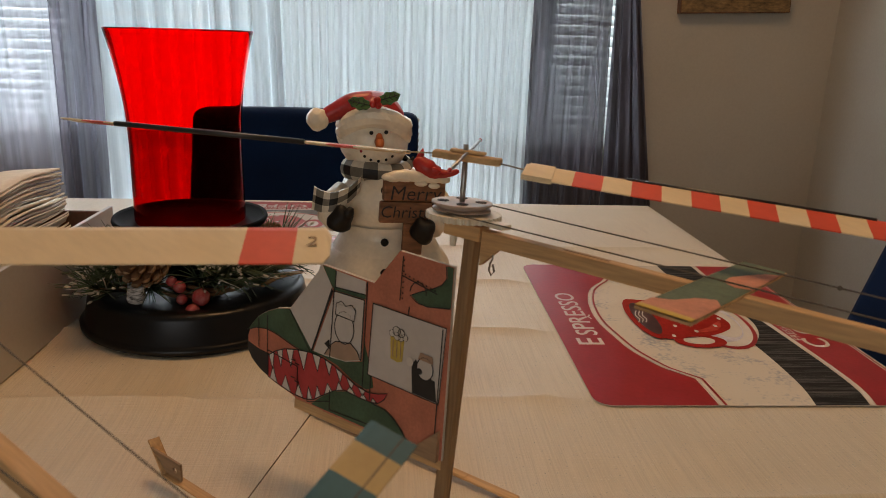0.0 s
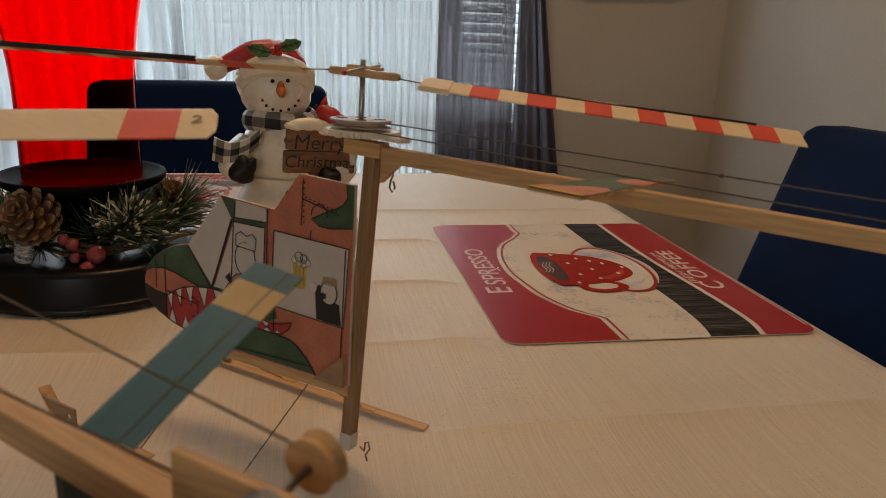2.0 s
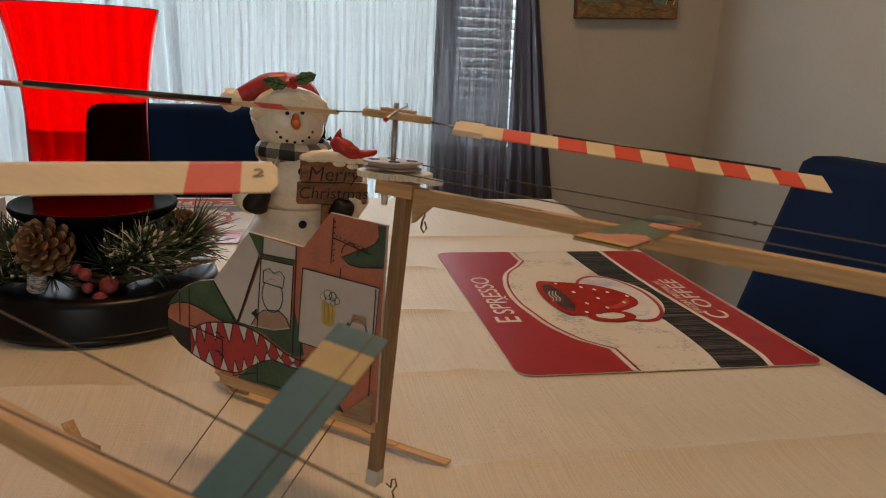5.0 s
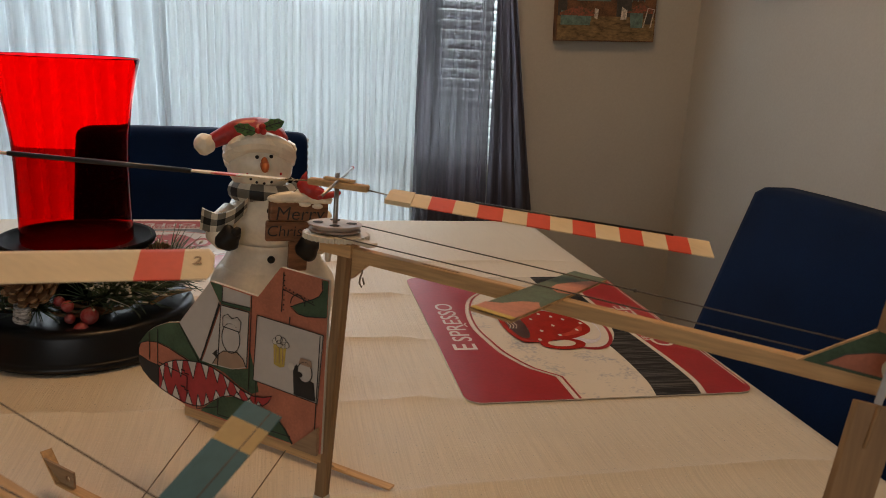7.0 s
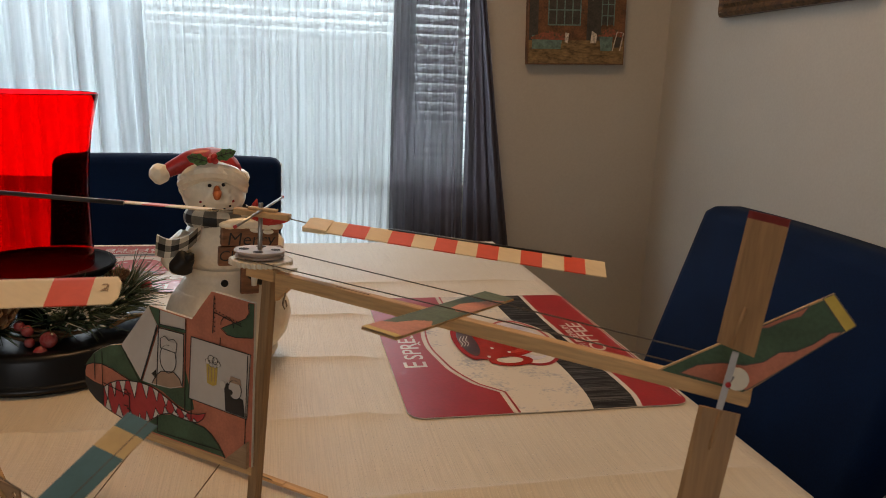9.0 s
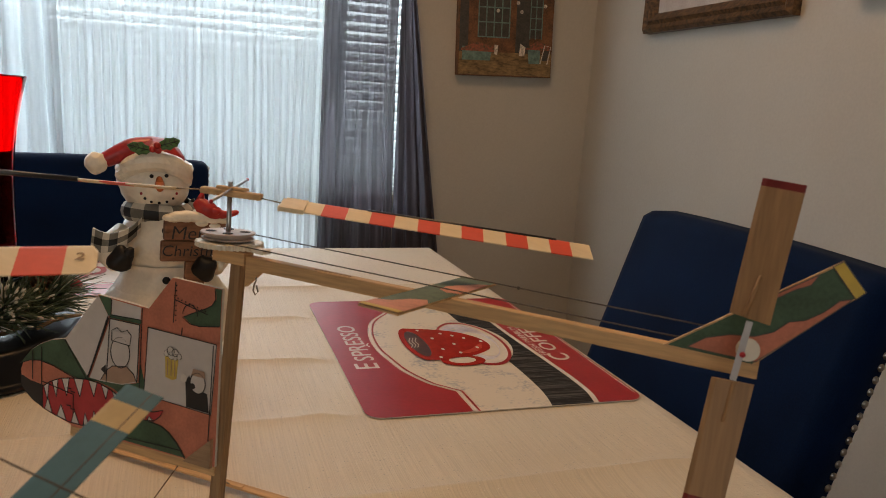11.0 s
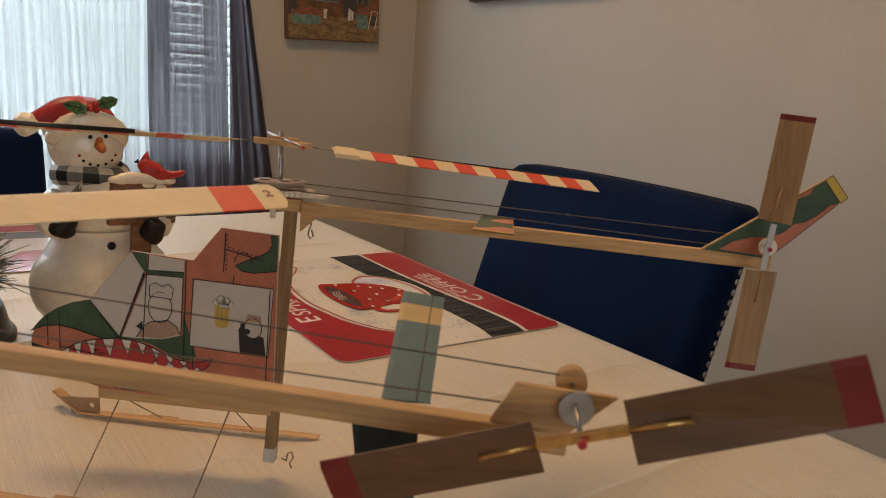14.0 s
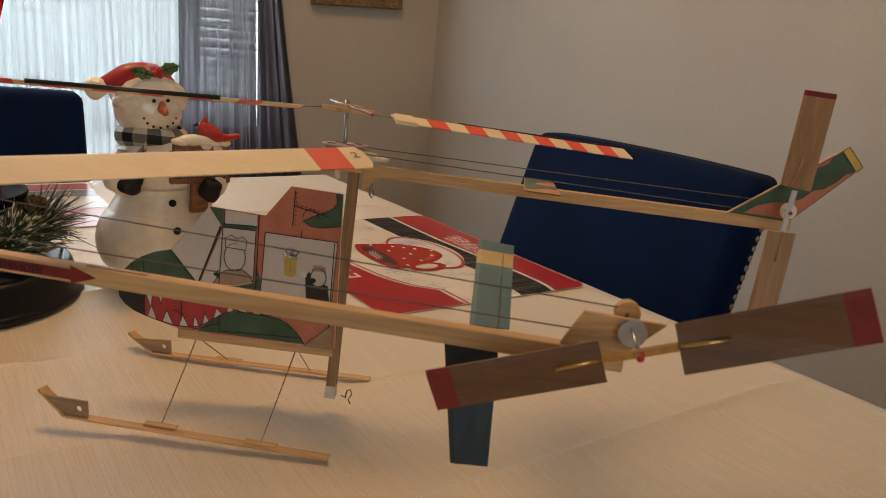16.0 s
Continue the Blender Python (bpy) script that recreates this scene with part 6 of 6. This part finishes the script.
    part("hook", Geo().tube([mm(2, -1, 15), mm(6, -2, 14), mm(7, -3, 20), mm(10, -4, 22), mm(11.5, -4.5, 18), mm(9, -5, 13.5), mm(11, -6, 10.5)], 0.0006, 6), DARK_STEEL, ob, "bent steel hook")
    return ob


helicopter_front()


def helicopter_near():
    M = pose(-0.085, 0.390, 0.7505, 0, 0, -40.8)
    inv = M.inverted()
    w = lambda *p: inv @ Vector(p)  # noqa: E731
    ob = thing("model_helicopter", M, "plain balsa model helicopter with teal tail plane and cream rotor", "model helicopter", "model helicopters")
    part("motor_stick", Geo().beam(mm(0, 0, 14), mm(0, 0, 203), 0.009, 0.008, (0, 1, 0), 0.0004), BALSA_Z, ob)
    a, b = w(-0.080, 0.386, 0.9372), w(0.166, 0.180, 0.9275)
    boom = part("tail_boom", Geo().beam(a, b, 0.0065, 0.0078, (0, 0, 1), 0.0004), BALSA_X, ob)
    ax = (b - a).normalized()
    side = Vector((0, 0, 1)).cross(ax)
    face = Matrix(((*ax, 0), (*ax.cross(side) * -1, 0), (*side * -1, 0), (0, 0, 0, 1))).transposed()
    face.translation = a + ax * 0.065 - side * 0.0034
    g = Geo().prism([(-0.035, -0.0024), (0.019, -0.0024), (0.019, -0.0042), (0.031, 0.0), (0.019, 0.0042), (0.019, 0.0024), (-0.035, 0.0024)], 0.0, 0.0003, 0, face)
    arrow = part("red_arrow", g, BLADE_RED, boom, "dark red painted warning arrow")
    part("lettering", Geo().text("DANGER", 0.0052, 0, face @ pose(-0.004, 0, 0.0006), 0.0001), INK, arrow)
    part("boom_slot", Geo().beam(a + ax * 0.090 + Vector((0, 0, 0.0041)), a + ax * 0.118 + Vector((0, 0, 0.0041)), 0.0022, 0.0006), PLY, boom)
    pulley_hub(ob, -0.006, 0.0, 0.2095, 0.238)
    # the one blade that reaches into view
    c = [w(-0.075, 0.361, 0.9800), w(0.131, 0.3620, 0.9848), w(0.1325, 0.3400, 0.9775), w(-0.075, 0.337, 0.9725)]
    banded("rotor_blade", c, [0, 0.845, 0.937, 0.988, 1], [CREAM_BLADE, RED_STRIPE, CREAM_BLADE, CREAM_BLADE], 0.0016, ob, "cream rotor blade with a red band")
    blade = ob.children[-1]
    u = (c[1] - c[0]).normalized()
    up = u.cross(c[0] - c[3]).normalized()
    t = Matrix(((*u, 0), (*up.cross(u), 0), (*up, 0), (0, 0, 0, 1))).transposed()
    t.translation = mix4(c, 0.967, 0.45) + up * 0.0010
    part("numeral", Geo().text("2", 0.0088, 0, t, 0.0001), PLY, blade, "pencilled figure 2")
    part("rotor_head", Geo().beam(mm(-8, 2, 232), c[0].lerp(c[3], 0.5), 0.009, 0.004, (0, 0, 1), 0.0006), BALSA_X, ob)
    for za, p, q in ((0.9595, (-0.062, 0.3955), (0.171, 0.186)), (0.9575, (-0.098, 0.366), (0.166, 0.180))):
        part("drive_thread", Geo().tube([w(*p, za), w(*q, 0.947 if q[0] > 0.17 else 0.938)], 0.0003, 6), THREAD, ob)
    # tail: swept fin, pulleys and rotor
    f = [w(0.146, 0.196, 0.9325), w(0.1485, 0.187, 0.9485), w(0.176, 0.1695, 0.9455), w(0.1585, 0.184, 0.9235)]
    n = side
    g = Geo().add([p - n * 0.001 for p in f] + [p + n * 0.001 for p in f], [(0, 1, 2, 3), (7, 6, 5, 4), (0, 4, 5, 1), (1, 5, 6, 2), (2, 6, 7, 3), (3, 7, 4, 0)])
    part("tail_fin", g, BALSA_X, ob)
    mid = w(0.1665, 0.1785, 0.9418)
    hub = w(0.1517, 0.1590, 0.9405)
    aim = (hub - mid).normalized().to_track_quat("Z", "Y").to_matrix().to_4x4()
    part("tail_pulley", Geo().lathe([(0.0, -0.0012), (0.0056, -0.0012), (0.0046, 0.0), (0.0056, 0.0012), (0.0, 0.0012)], 24, 0, Matrix.Translation(mid + (hub - mid).normalized() * 0.004) @ aim, False), CLEAR, ob, "frosted clear plastic disc")
    part("tail_pulley", Geo().lathe([(0.0, -0.002), (0.0052, -0.002), (0.0044, 0.0), (0.0052, 0.002), (0.0, 0.002)], 24, 0, Matrix.Translation(w(0.1715, 0.1865, 0.9452)) @ aim, False), BALSA_X, ob, "turned wooden disc")
    part("tail_shaft", Geo().tube([w(0.1715, 0.1865, 0.9452), hub], 0.0008, 8), STEEL, ob)
    part("hub_bead", Geo().ball(hub + (hub - mid).normalized() * 0.002, 0.0015, 0, 8, 6), MATCH, ob)
    rb = [w(0.1603, 0.1531, 0.9542), w(0.2018, 0.1104, 0.9774), w(0.2113, 0.1068, 0.9579), w(0.1626, 0.1468, 0.9365)]
    lb = [w(0.1424, 0.1714, 0.9431), w(0.0923, 0.2097, 0.9227), w(0.0985, 0.2081, 0.9056), w(0.1487, 0.1700, 0.9259)]
    part("tail_hub_bar", Geo().beam(mix4(lb, 0.0, 0.45), mix4(rb, 0.0, 0.45), 0.0032, 0.0028, (0, 0, 1), 0.0003), BRASS, ob, "square brass hub bar")
    for k, c in enumerate((rb, lb)):
        bl = banded("tail_blade", c, [0, 0.86, 1], [BLADE_BROWN, BLADE_RED], 0.0016, ob, "brown wooden tail blade with a dark red tip")
        root = mix4(c, 0.0, 0.45)
        part("blade_spar", Geo().tube([root, mix4(c, 0.27, 0.45) + (hub - mid).normalized() * 0.0015], [0.0012, 0.0009], 6), BRASS, bl)
    # two-part tail plane in teal tissue
    upp = [w(0.1205, 0.2238, 0.9325), w(0.1530, 0.2690, 0.9550), w(0.1660, 0.2580, 0.9540), w(0.1340, 0.2138, 0.9325)]
    low = [w(0.1120, 0.2290, 0.9270), w(0.1158, 0.2215, 0.8707), w(0.1276, 0.2102, 0.8722), w(0.1325, 0.2180, 0.9260)]
    banded("tail_plane", upp, [0, 0.70, 0.875, 1], [TEAL, TEAL_CREAM, TEAL], 0.0009, ob, "teal tissue tail plane with a cream band")
    part("spar_line", Geo().tube([mix4(upp, 0.0, 0.72), mix4(upp, 1.0, 0.72)], 0.0004, 5), THREAD, ob)
    banded("tail_plane", low, [0, 0.5, 1], [TEAL_DARK, TEAL_DARK], 0.0009, ob, "dark navy tissue tail plane hanging below the boom")
    part("spar_line", Geo().tube([mix4(low, 0.0, 0.66), mix4(low, 1.0, 0.66)], 0.0004, 5), CARBON, ob)
    # keel and runners
    part("keel", Geo().beam(mm(-128, 0, 52), mm(-5, 0, 50), 0.008, 0.0072, (0, 0, 1), 0.0003), BALSA_X, ob)
    pts = lambda *q: [M @ Vector(mm(*p)) for p in q]  # noqa: E731
    for s in (-52, 58):
        tip, bend, back, p0, p1 = pts((-214, s, 16), (-192, s, 3), (-10, s, 3), (-117, s, 2), (-36, s, 2))
        skid("skid", inv, tip, bend, back, [p0, p1], ob)
    for x in (-117, -36):
        part("leg_wire", Geo().tube([mm(x, -52, 3), mm(x, 0, 49), mm(x, 58, 3)], 0.0005, 6), DARK_STEEL, ob)
    return ob


helicopter_near()
